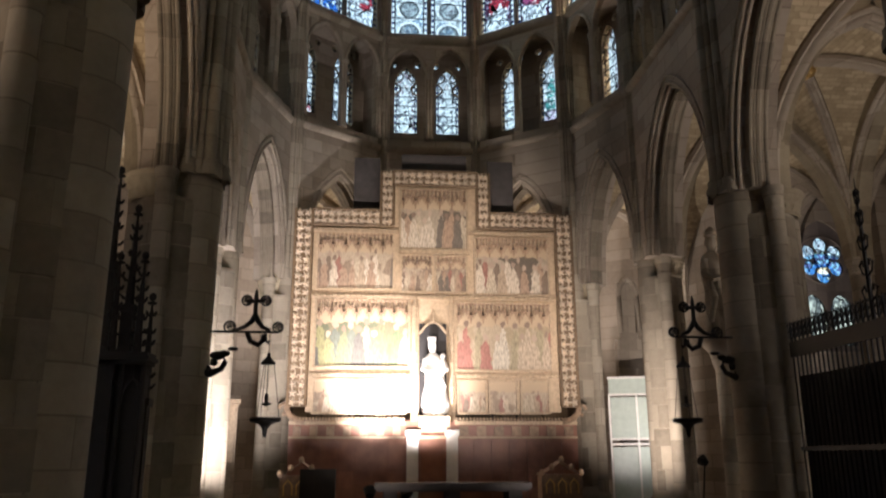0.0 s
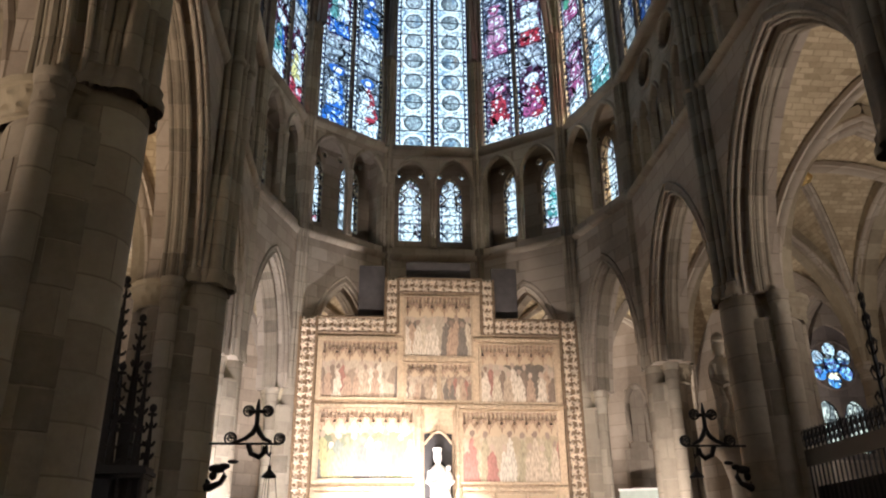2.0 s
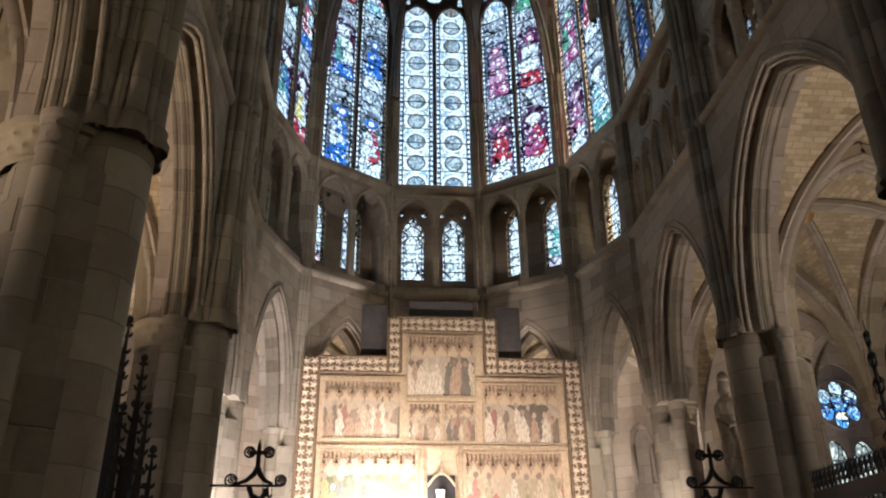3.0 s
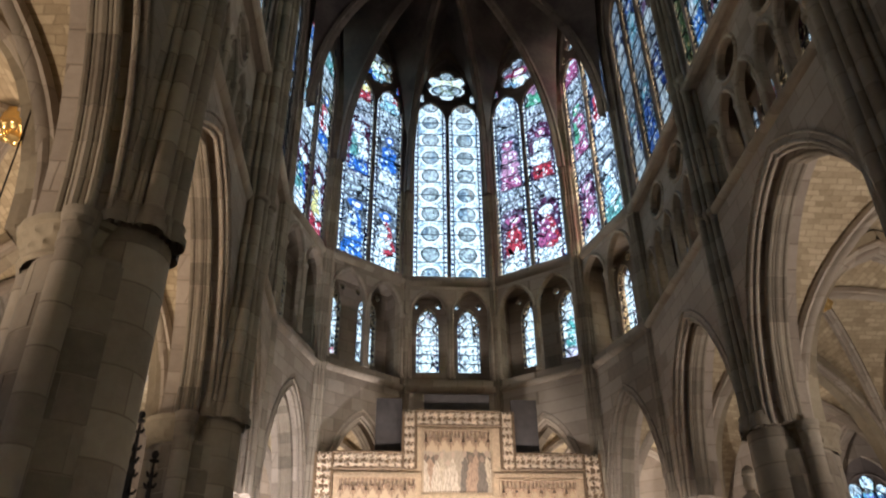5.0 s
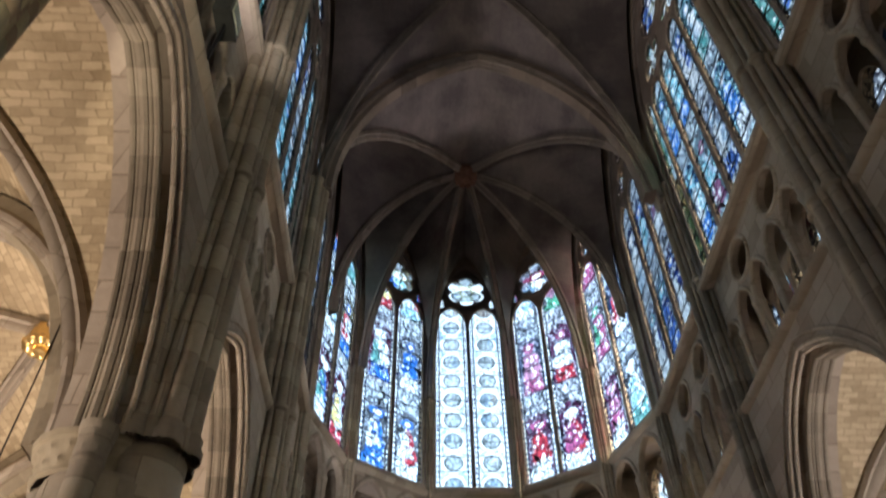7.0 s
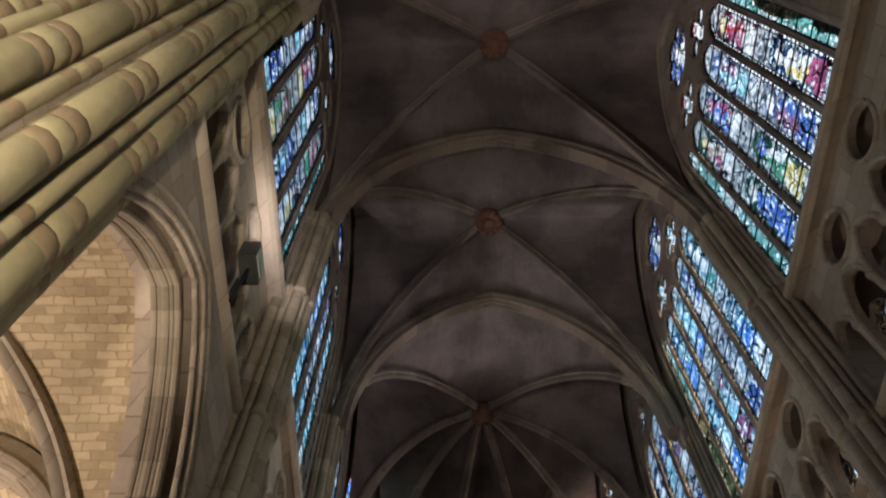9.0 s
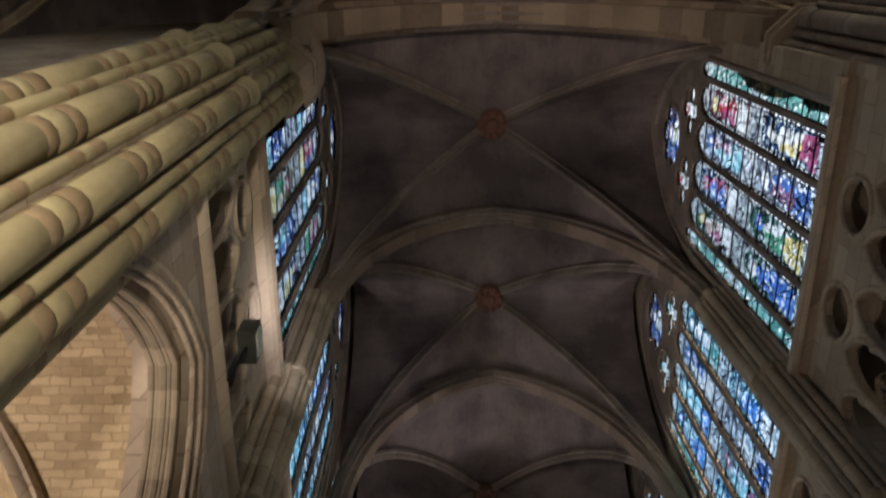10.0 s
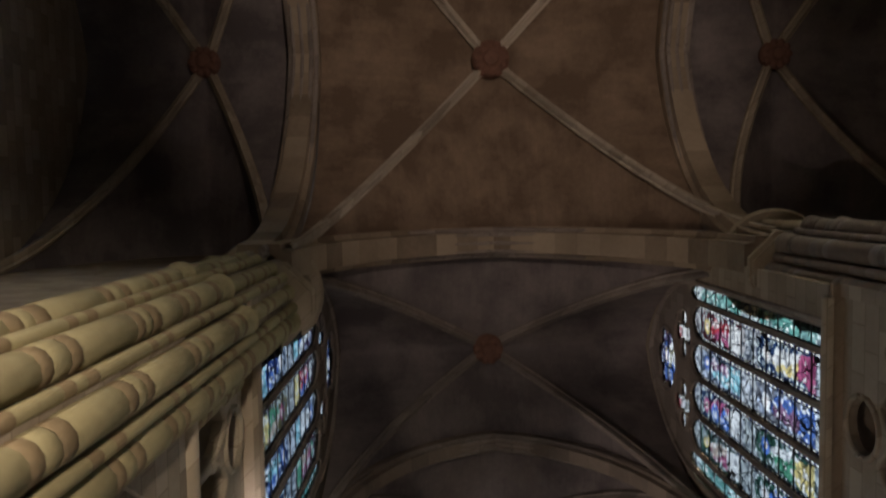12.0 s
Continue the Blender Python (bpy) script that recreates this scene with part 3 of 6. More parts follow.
def window(frame_m, hole, lights, foils, mats, rows, depth, tracery=True, narrow=(), eyelets=(), cusps=False, pale=(), lobe=0.37, at=0.62):
    """A traceried window in a wall: stone tracery, a pane for each panel of glass."""
    WINDOWS[0] += 1
    w = empty("window_%d" % WINDOWS[0], frame_m, kind="structure", label="tall pointed window of leaded stained glass with stone tracery", category="window")
    holes = [Pointed(*l) for l in (*lights, *narrow, *eyelets, *pale)]
    for c, z, r, n in foils:
        holes += foil_holes(c, z, r, n, lobe, at)
    if tracery:
        # backlit tracery: its shade is in the dark stone colour
        head = pierced(hole.left, hole.right, hole.z0, hole.za, holes, depth - 0.06, depth + 0.06, top=lambda u: hole.span(u)[1] + 0.02)
        part("tracery", head, SHADED_RIB, w, smooth=30)
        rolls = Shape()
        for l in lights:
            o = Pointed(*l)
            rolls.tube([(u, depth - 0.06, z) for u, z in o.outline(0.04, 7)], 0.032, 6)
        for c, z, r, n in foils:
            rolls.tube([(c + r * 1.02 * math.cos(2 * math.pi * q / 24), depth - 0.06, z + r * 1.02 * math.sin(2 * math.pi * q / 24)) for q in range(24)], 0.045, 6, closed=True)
        part("tracery_roll", rolls, SHADED_RIB, w)
    for i, (c, h, z0, zs, za) in enumerate(lights):
        pane_grid(w, mats[i % len(mats)], c, h + 0.01, z0, zs, za, depth - 0.02, rows)
    for c, h, z0, zs, za in narrow:
        pane_grid(w, GLASS_GREEN, c, h + 0.01, z0, zs, za, depth - 0.02, rows)
    for c, h, z0, zs, za in pale:
        pane_grid(w, GLASS_GRISAILLE, c, h + 0.01, z0, zs, za, depth - 0.02, rows)
    for c, h, z0, zs, za in eyelets:
        pane_grid(w, mats[0], c, h + 0.01, z0, zs, za, depth - 0.02, 1)
    if cusps:
        for c, h, z0, zs, za in lights:
            cs = Shape()
            for sgn in (-1, 1):
                cs.tube([(c + sgn * h * (1.0 - 0.55 * math.sin(math.pi * q / 6)), depth - 0.06, zs - 0.3 + 0.5 * q / 6) for q in range(7)], 0.035, 6)
                cs.tube([(c + sgn * h * (0.72 - 0.5 * math.sin(math.pi * q / 6)), depth - 0.06, zs + 0.2 + 0.45 * q / 6) for q in range(7)], 0.03, 6)
            part("cusps", cs, MOULD, w)
    for i, (c, z, r, n) in enumerate(foils):
        foil_panes(w, mats[i % len(mats)], c, z, r, depth - 0.02, n)
    return w


def string_course(half, z, parent, out=0.12, tall=0.16):
    sh = Shape()
    prof = [(0.02, -tall), (-out * 0.5, -tall * 0.8), (-out, -0.03), (-out, 0.03), (0.02, 0.08)]
    sh.grid([[(u, y, z + dz) for y, dz in prof] for u in (-half, half)])
    part("string_course", sh, MOULD, parent)


def wall_unit(name, m, half, kind, arch_half, arch_top, mats):
    """One bay of the elevation: arcade spandrels, triforium, clerestory."""
    w = empty(name, m, kind="structure", label="high gothic wall of worn beige ashlar with arcade, triforium and window", category="wall")
    zs = Z_SILL - {"apse": 0.0, "bay": 0.35, "bay3": 0.15}[kind]
    # arcade: two orders
    outer = Pointed(0, arch_half + 0.17, Z_CAP, Z_CAP, arch_top + 0.2)
    inner = Pointed(0, arch_half, Z_CAP, Z_CAP, arch_top)
    slab("spandrel", pierced(-half - 0.15, half + 0.15, Z_CAP, Z_TRI, [outer], 0, 0.28), w)
    slab("arch_order", pierced(-half, half, Z_CAP, Z_TRI, [inner], 0.28, 0.64), w)
    slab("rear_spandrel", pierced(-half, half, Z_CAP, Z_TRI + 0.3, [outer], 0.64, 0.95), w)
    part("arch_moulding", arch_rolls(outer, 0, [(0.01, 0.02, 0.05), (-0.07, 0.1, 0.045), (0.17, -0.01, 0.035)], Z_CAP), MOULD, w)
    path = inner.outline(0.0, 12, Z_CAP)[1:-1]
    for (ua, za), (ub, zb) in zip(path, path[1:]):
        steps = max(1, round(math.hypot(ub - ua, zb - za) / 0.5))
        for q in range(steps):
            f0, f1 = (q + 0.012) / steps, (q + 0.988) / steps
            v = Shape()
            for dy, r in ((0.3, 0.05), (0.38, 0.035), (0.46, 0.07), (0.54, 0.035), (0.62, 0.05)):
                v.tube([(ua + (ub - ua) * f, dy, za + (zb - za) * f) for f in (f0, f1)], r, 8)
            part("voussoir", v, BLOCK, w)
    string_course(half, Z_TRI, w)
    string_course(half, zs, w)
    # triforium
    if kind == "apse":
        tri = [(-0.76, 0.66, 12.05, 14.4, 15.5), (0.76, 0.66, 12.05, 14.4, 15.5)]
        back = [(-0.755, 0.41, 12.82, 14.6, 15.42), (0.755, 0.41, 12.82, 14.6, 15.42)]
        rounds = []
        bdepth = 1.15
    else:
        s = half / 3.155
        tri = [(c * s, h * s, Z_TRI + 0.06, 13.3, top) for c, h, top in ((-2.44, 0.36, 13.95), (-1.5, 0.42, 14.12), (-0.52, 0.42, 14.12), (0.52, 0.42, 14.12), (1.5, 0.42, 14.12), (2.44, 0.36, 13.95))]
        back = [(c * s, 0.42 * s, 12.2, 14.0, 14.75) for c in (-2.44, -1.5, -0.52, 0.52, 1.5, 2.44)]
        rounds = [(-1.01 * s, zs - 0.78, 0.48), (1.01 * s, zs - 0.78, 0.48)]
        bdepth = 1.2
    front = 0.0 if kind == "apse" else 0.22
    flare = 0.42 if kind == "apse" else 0.25
    eyes = [(c + d, 15.5, 0.13) for c in (-0.755, 0.755) for d in (-0.42, 0.42)] if kind == "apse" else []
    slab("triforium_arcade", pierced(-half - 0.15, half + 0.15, Z_TRI, zs, [Pointed(*t) for t in tri] + [Round(*r) for r in rounds], front, front + 0.16), w)
    rolls = Shape()
    for t in tri:
        rolls.tube([(u, front, z) for u, z in Pointed(*t).outline(0.05, 8)], 0.06, 8)
        rolls.lathe(t[0] - t[1] - 0.05, front - 0.02, [(0.1, t[2]), (0.1, t[2] + 0.12), (0.06, t[2] + 0.2), (0.06, t[3] - 0.16), (0.1, t[3]), (0.1, t[3] + 0.05)], 10)
        rolls.lathe(t[0] + t[1] + 0.05, front - 0.02, [(0.1, t[2]), (0.1, t[2] + 0.12), (0.06, t[2] + 0.2), (0.06, t[3] - 0.16), (0.1, t[3]), (0.1, t[3] + 0.05)], 10)
    for c, z, r in rounds:
        rolls.tube([(c + (r + 0.05) * math.cos(2 * math.pi * q / 20), front, z + (r + 0.05) * math.sin(2 * math.pi * q / 20)) for q in range(20)], 0.06, 8, closed=True)
    part("triforium_moulding", rolls, MOULD, w)
    slab("triforium_back", pierced(-half - flare, half + flare, Z_TRI - 0.15, zs + 0.3, [Pointed(*t) for t in back] + [Round(*e) for e in eyes], bdepth, bdepth + 0.3), w)
    passage = Shape()
    passage.box(-half - flare, half + flare, 0.15 if front == 0 else 0.01, bdepth + 0.05, Z_TRI - 0.15, Z_TRI + 0.02)
    passage.box(-half - flare, half + flare, 0.15 if front == 0 else 0.01, bdepth + 0.3, zs - 0.12, zs + 0.02)
    passage.box(-half - 0.25, -half - 0.02, 0.15, bdepth + 0.05, Z_TRI, zs)
    passage.box(half + 0.02, half + 0.25, 0.15, bdepth + 0.05, Z_TRI, zs)
    part("triforium_passage", passage, STONE, w)
    wt = window(m, Pointed(0, half, 12, 14, 16), back, [], [GLASS_GRISAILLE, GLASS_MIXED] if kind.startswith("bay") else [GLASS_WHITE], 5, bdepth + 0.1, tracery=False, cusps=kind == "apse")
    for c, z, r in eyes:
        ring = [(c + (r + 0.01) * math.cos(2 * math.pi * q / 14), z + (r + 0.01) * math.sin(2 * math.pi * q / 14)) for q in range(14)]
        sh = Shape()
        sh.face([(u, bdepth + 0.08, v) for u, v in ring], [((u - c) / r * 0.7, v) for u, v in ring])
        part("eyelet_pane", sh, GLASS_WHITE, wt, smooth=0)
        if abs(c) > 0.5:
            sh = Shape()
            for q in range(4):
                a = math.pi / 4 + math.pi / 2 * q
                sh.tube([(c + r * math.cos(a), bdepth + 0.03, z + r * math.sin(a)), (c + r * 0.45 * math.cos(a), bdepth + 0.03, z + r * 0.45 * math.sin(a))], [0.05, 0.015], 6)
            part("cusps", sh, MOULD, wt)
    # clerestory
    eyes = []
    if kind == "apse":
        hole = Pointed(0, 1.44, zs + 0.26, 23.0, 27.2)
        lights = [(-0.705, 0.635, zs + 0.3, 23.6, 24.75), (0.705, 0.635, zs + 0.3, 23.6, 24.75)]
        foils, narrow, rows = [(0, 25.72, 0.86, 6)], [], 12
        eyes = [(-1.08, 0.1, 24.75, 24.95, 25.25), (1.08, 0.1, 24.75, 24.95, 25.25)]
    elif kind == "bay":
        hole = Pointed(0, 2.66, zs + 0.04, 22.6, 27.2)
        lights = [(c, 0.45, zs + 0.1, 22.5, 23.3) for c in (-1.56, -0.52, 0.52, 1.56)]
        foils, narrow, rows = [(-1.04, 23.98, 0.72, 4), (1.04, 23.98, 0.72, 4), (0, 25.6, 0.98, 6)], [(-2.34, 0.2, zs + 0.1, 22.9, 23.4), (2.34, 0.2, zs + 0.1, 22.9, 23.4)], 10
    else:
        hole = Pointed(0, 2.2, zs + 0.06, 22.8, 27.0)
        lights = [(c, 0.56, zs + 0.2, 22.9, 23.8) for c in (-1.32, 0.0, 1.32)]
        foils, narrow, rows = [(-0.68, 24.6, 0.52, 4), (0.68, 24.6, 0.52, 4), (0, 25.8, 0.5, 6)], [], 11
    slab("clerestory", pierced(-half - 0.22, half + 0.22, zs, 28.2, [hole], 0, 0.22), w)
    part("window_moulding", arch_rolls(hole, 0, [(0.03, 0.01, 0.06), (-0.01, 0.07, 0.03)]), SHADED_RIB, w)
    window(m, hole, lights, foils, mats, rows, 0.13, narrow=narrow, eyelets=eyes)
    return w


AQ = [GLASS_AQUA, GLASS_AQUA, GLASS_DUSK]
for side, nm in ((1, "south"), (-1, "north")):
    wall_unit("wall_%s_1" % nm, side_frame(side, 1), BAYS[1][1], "bay", 2.52, Z_ARCH + 0.25, [GLASS_MIXED, GLASS_MIXED, GLASS_DUSK, GLASS_MIXED] if side > 0 else [GLASS_DUSK, GLASS_MIXED])
    wall_unit("wall_%s_2" % nm, side_frame(side, 2), BAYS[2][1], "bay", 2.52, Z_ARCH + 0.25, AQ)
    wall_unit("wall_%s_3" % nm, side_frame(side, 3), BAYS[3][1], "bay3", 1.85, Z_ARCH - 0.3, [GLASS_DUSK])
APSE_GLASS = {0: [GLASS_PALE], -1: [GLASS_BLUE], 1: [GLASS_RED], -2: [GLASS_BLUE], 2: [GLASS_RED, GLASS_BLUE]}
for k in range(-2, 3):
    wall_unit("wall_apse_%d" % (k + 3), apse_frame(k, APO + (0.16 if abs(k) == 2 else 0)), APO * math.tan(radians(18)), "apse", 1.16, Z_ARCH - 0.5, APSE_GLASS[k])


# ---- vaults ----
def cell(sh, key, p, q, z0, z1, n=10, k=1.3):
    """One web of a ribbed vault: from the key to the two springers."""
    key, p, q = Vector((*key, 0)), Vector((*p, 0)), Vector((*q, 0))
    half = (p - q).length / 2
    depth = (key - (p + q) / 2).length
    rows, uvs = [], []
    for a in range(n + 1):
        s = math.sin(math.pi / 2 * a / n)
        row, ur = [], []
        for b in range(-n, n + 1):
            w = math.sin(math.pi / 2 * b / n)
            pt = key + s * ((p + q) / 2 + w * (q - p) / 2 - key)
            row.append((pt.x, pt.y, z0 + (z1 - z0) * g(w * s, k)))
            t = abs(w * s)
            ur.append((s * depth, math.copysign(t * half + (z1 - z0) * (1 - g(t, k)) * 0.8, w)))
        rows.append(row)
        uvs.append(ur)
    sh.grid(rows, uvs)


RIB = [(-0.19, 0.06), (-0.19, -0.1), (-0.11, -0.13), (-0.09, -0.26), (0, -0.34), (0.09, -0.26), (0.11, -0.13), (0.19, -0.1), (0.19, 0.06)]


def sweep(sh, path, prof, scale=1.0):
    path = [Vector(p) for p in path]
    flat = path[-1] - path[0]
    flat.z = 0
    side = Vector((flat.y, -flat.x, 0)).normalized()
    rows = []
    for i, p in enumerate(path):
        t = (path[min(i + 1, len(path) - 1)] - path[max(i - 1, 0)]).normalized()
        up = side.cross(t).normalized()
        rows.append([p + side * (x * scale) + up * (y * scale) for x, y in prof])
    sh.grid(rows)


def rib_path(key, p, z0, z1, n=14, k=1.3):
    out = []
    for a in range(n + 1):
        s = math.sin(math.pi / 2 * a / n)
        out.append((key[0] + s * (p[0] - key[0]), key[1] + s * (p[1] - key[1]), z0 + (z1 - z0) * g(s, k)))
    return out


def boss(parent, x, y, z, r=0.5, mat=None):
    sh = Shape()
    sh.lathe(x, y, [(r * 0.95, z), (r, z - 0.22), (r * 0.8, z - 0.36), (r * 0.45, z - 0.4), (r * 0.35, z - 0.5), (0.0, z - 0.52)], 20)
    for j in range(10):
        a = 2 * math.pi * j / 10
        sh.blob(x + r * 0.75 * math.cos(a), y + r * 0.75 * math.sin(a), z - 0.36, 0.13, 0.13, 0.1)
    part("keystone", sh, mat or RED_BOSS, parent, "carved round keystone")


def vault(name, key, corners, z0, z1, mat, ribs=None, ribmat=None, rib_scale=1.0, label="ribbed stone vault with coursed webs", keymat=None, closed=True, k=1.3, boss_r=0.5):
    root = empty(name, pose(0, 0, 0), kind="structure", label=label, category="ceiling")
    sh = Shape()
    n = len(corners)
    for i in range(n if closed else n - 1):
        cell(sh, key, corners[i], corners[(i + 1) % n], z0, z1, k=k)
    part("web", sh, mat, root, smooth=60)
    for c in (ribs if ribs is not None else corners):
        r = Shape()
        sweep(r, rib_path(key, c, z0, z1 - 0.05, k=k), RIB, rib_scale * 0.82)
        part("rib", r, ribmat or MOULD, root)
    boss(root, key[0], key[1], z1 - 0.1, boss_r, keymat)
    return root


def transverse(name, p, q, z0, z1, parent=None, width=0.42, deep=0.5, label="moulded transverse arch of pale stone", k=1.3, mats=(DRUM, MOULD)):
    """A pointed arch between two piers, of separate voussoirs with rolls on its edges."""
    root = empty(name, pose(0, 0, 0), kind="structure", label=label, category="arch")
    c = ((p[0] + q[0]) / 2, (p[1] + q[1]) / 2)
    for e in (p, q):
        path = rib_path(c, e, z0, z1, 12, k)
        for a, b in zip(path, path[1:]):
            sh = Shape()
            prof = [(-width, 0.1), (-width, -deep * 0.55), (-width * 0.72, -deep * 0.62), (-width * 0.66, -deep), (width * 0.66, -deep), (width * 0.72, -deep * 0.62), (width, -deep * 0.55), (width, 0.1)]
            va, vb = Vector(a), Vector(b)
            sweep(sh, [va.lerp(vb, 0.004), va.lerp(vb, 0.996)], prof)
            if b is path[-1]:
                d = Vector((e[0] - c[0], e[1] - c[1], 0)).normalized()
                sh.face([vb + Vector((d.y, -d.x, 0)) * x + d * y for x, y in prof])
            part("voussoir", sh, mats[0], root)
        for off, drop, rad in ((-width * 0.8, 0.62, 0.09), (width * 0.8, 0.62, 0.09), (-width * 0.55, 0.98, 0.08), (width * 0.55, 0.98, 0.08), (0.0, 1.0, 0.07)):
            r = Shape()
            d = Vector((e[0] - c[0], e[1] - c[1], 0)).normalized()
            s = Vector((d.y, -d.x, 0)) * off
            r.tube([(x + s.x, y + s.y, z - deep * drop) for x, y, z in path], rad, 8)
            part("arch_roll", r, mats[1], root)
    return root


XS = WALL - 0.12
KX = -0.2
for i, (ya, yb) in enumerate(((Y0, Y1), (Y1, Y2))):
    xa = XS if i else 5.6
    vault("ceiling_vault_%d" % (i + 1), (KX, (ya + yb) / 2), [(xa, ya), (XS, yb), (-XS, yb), (-xa, ya)], Z_SPRING, Z_KEY, DIM_WEB, ribmat=SHADED_RIB)
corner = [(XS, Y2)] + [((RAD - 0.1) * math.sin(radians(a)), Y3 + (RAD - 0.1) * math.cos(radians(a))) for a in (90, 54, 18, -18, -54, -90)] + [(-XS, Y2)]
vault("ceiling_vault_3", (KX, Y3), corner, Z_SPRING, Z_KEY, DIM_WEB, ribmat=SHADED_RIB)
for i, yy in enumerate((Y1, Y2)):
    transverse("trim_arch_%d" % (i + 1), (XS, yy), (-XS, yy), Z_SPRING - 0.2, Z_KEY - 0.12, width=0.3, deep=0.42, mats=(SHADED_DRUM, SHADED_RIB))
transverse("trim_arch_choir", (5.75, Y0 - 0.4), (-5.75, Y0 - 0.4), Z_SPRING - 0.4, Z_KEY - 0.1, width=0.5, deep=0.6, mats=(ARCH_DRUM, SHADED_RIB))
# crossing, its four arches, and the transept and nave bays around it
YC = (Y0 + YB) / 2
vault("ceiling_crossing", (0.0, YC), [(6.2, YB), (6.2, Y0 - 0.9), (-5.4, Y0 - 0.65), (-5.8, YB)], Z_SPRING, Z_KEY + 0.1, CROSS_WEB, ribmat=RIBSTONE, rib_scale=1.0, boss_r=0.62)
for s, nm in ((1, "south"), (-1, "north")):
    transverse("trim_arch_%s" % nm, (s * 6.0 - 0.05, Y0 - 0.3), (s * 6.0 - 0.05, YB), Z_SPRING - 0.4, Z_KEY - 0.1, width=0.5, deep=0.6, mats=(ARCH_DRUM, SHADED_RIB))
    vault("ceiling_transept_%s" % nm, (s * 9.3, YC), [(s * 6.1, YB), (s * 6.1, Y0), (s * 13.2, Y0), (s * 13.2, YB)], Z_SPRING, Z_KEY, DIM_WEB)
transverse("trim_arch_nave", (XS, YB), (-XS, YB), Z_SPRING - 0.4, Z_KEY - 0.1, width=0.6, deep=0.7)
vault("ceiling_nave", (0, -14.5), [(XS, -18.2), (XS, YB), (-XS, YB), (-XS, -18.2)], Z_SPRING, Z_KEY, DIM_WEB)


# ---- aisles and ambulatory ----
AX0, AX1, A_SP, A_KEY = 6.2, 11.6, 6.9, 11.5
for s, nm in ((1, "south"), (-1, "north")):
    for i, (ya, yb) in enumerate(((Y0, Y1), (Y1, Y2), (Y2, Y3))):
        vault("ceiling_aisle_%s_%d" % (nm, i + 1), (s * (AX0 + AX1) / 2, (ya + yb) / 2), [(s * AX1, ya), (s * AX1, yb), (s * AX0, yb), (s * AX0, ya)], A_SP, A_KEY, LIT_AISLE_WEB, rib_scale=0.85, keymat=BRASS, boss_r=0.32, label="bright warm-lit aisle vault of pale coursed stone")
        vault("ceiling_outer_%s_%d" % (nm, i + 1), (s * 14.4, (ya + yb) / 2), [(s * 17.1, ya), (s * 17.1, yb), (s * AX1, yb), (s * AX1, ya)], A_SP, A_KEY, LIT_AISLE_WEB, rib_scale=0.85, boss_r=0.3)
    for i, yy in enumerate((Y0, Y1, Y2, Y3)):
        transverse("trim_aisle_%s_%d" % (nm, i + 1), (s * AX0, yy), (s * AX1, yy), A_SP - 0.1, A_KEY - 0.2, width=0.28, deep=0.35)
    for i, (ya, yb) in enumerate(((Y0, Y1), (Y1, Y2), (Y2, Y3))):
        transverse("trim_outer_%s_%d" % (nm, i + 1), (s * AX1, ya), (s * AX1, yb), A_SP - 0.1, A_KEY - 0.2, width=0.28, deep=0.35)
ro = 11.6
for k in range(-2, 3):
    a0, a1 = radians(36 * k - 18), radians(36 * k + 18)
    pts = [(6.35 * math.sin(a0), Y3 + 6.35 * math.cos(a0)), (6.35 * math.sin(a1), Y3 + 6.35 * math.cos(a1)), (ro * math.sin(a1), Y3 + ro * math.cos(a1)), (ro * math.sin(a0), Y3 + ro * math.cos(a0))]
    am = radians(36 * k)
    vault("ceiling_ambulatory_%d" % (k + 3), (8.6 * math.sin(am), Y3 + 8.6 * math.cos(am)), pts, A_SP, A_KEY - 0.3, LIT_AISLE_WEB, rib_scale=0.8, boss_r=0.3)
    w = empty("wall_ambulatory_%d" % (k + 3), apse_frame(k, ro * math.cos(radians(18))), kind="structure", label="plain pale ashlar wall of the ambulatory", category="wall")
    hs = ro * math.sin(radians(18))
    if k == 2:
        slab("masonry", pierced(-hs, hs, 0, 12.5, [Pointed(2.2, 1.3, 0, 6.9, 9.3)], 0, 0.5), w)
        part("arch_moulding", arch_rolls(Pointed(2.2, 1.3, 0, 6.9, 9.3), 0, [(0.04, 0.0, 0.07), (-0.04, 0.12, 0.06)], 0.0), MOULD, w)
        chapel = empty("wall_chapel", pose(0, 22.7, 0), kind="structure", label="pale chapel wall behind an arch of the ambulatory", category="wall")
        hole = Pointed(12.3, 0.98, 4.7, 7.5, 8.9)
        slab("masonry", pierced(10.6, 14.7, 0, 10.4, [hole], 0, 0.3), chapel)
        sh = Shape()
        sh.box(14.4, 14.7, -2.0, 0, 0, 10.4)
        sh.box(10.4, 14.7, -2.4, 0.3, 10.4, 10.6)
        part("side_masonry", sh, STONE, chapel)
        window(chapel.matrix_basis.copy(), hole, [], [(12.3, 7.6, 0.76, 6)], [GLASS_ROSE], 4, 0.15, pale=[(11.85, 0.38, 4.9, 5.9, 6.5), (12.75, 0.38, 4.9, 5.9, 6.5)], lobe=0.315, at=0.65)
    else:
        slab("masonry", pierced(-hs, hs, 0, 12.5, [], 0, 0.5), w)
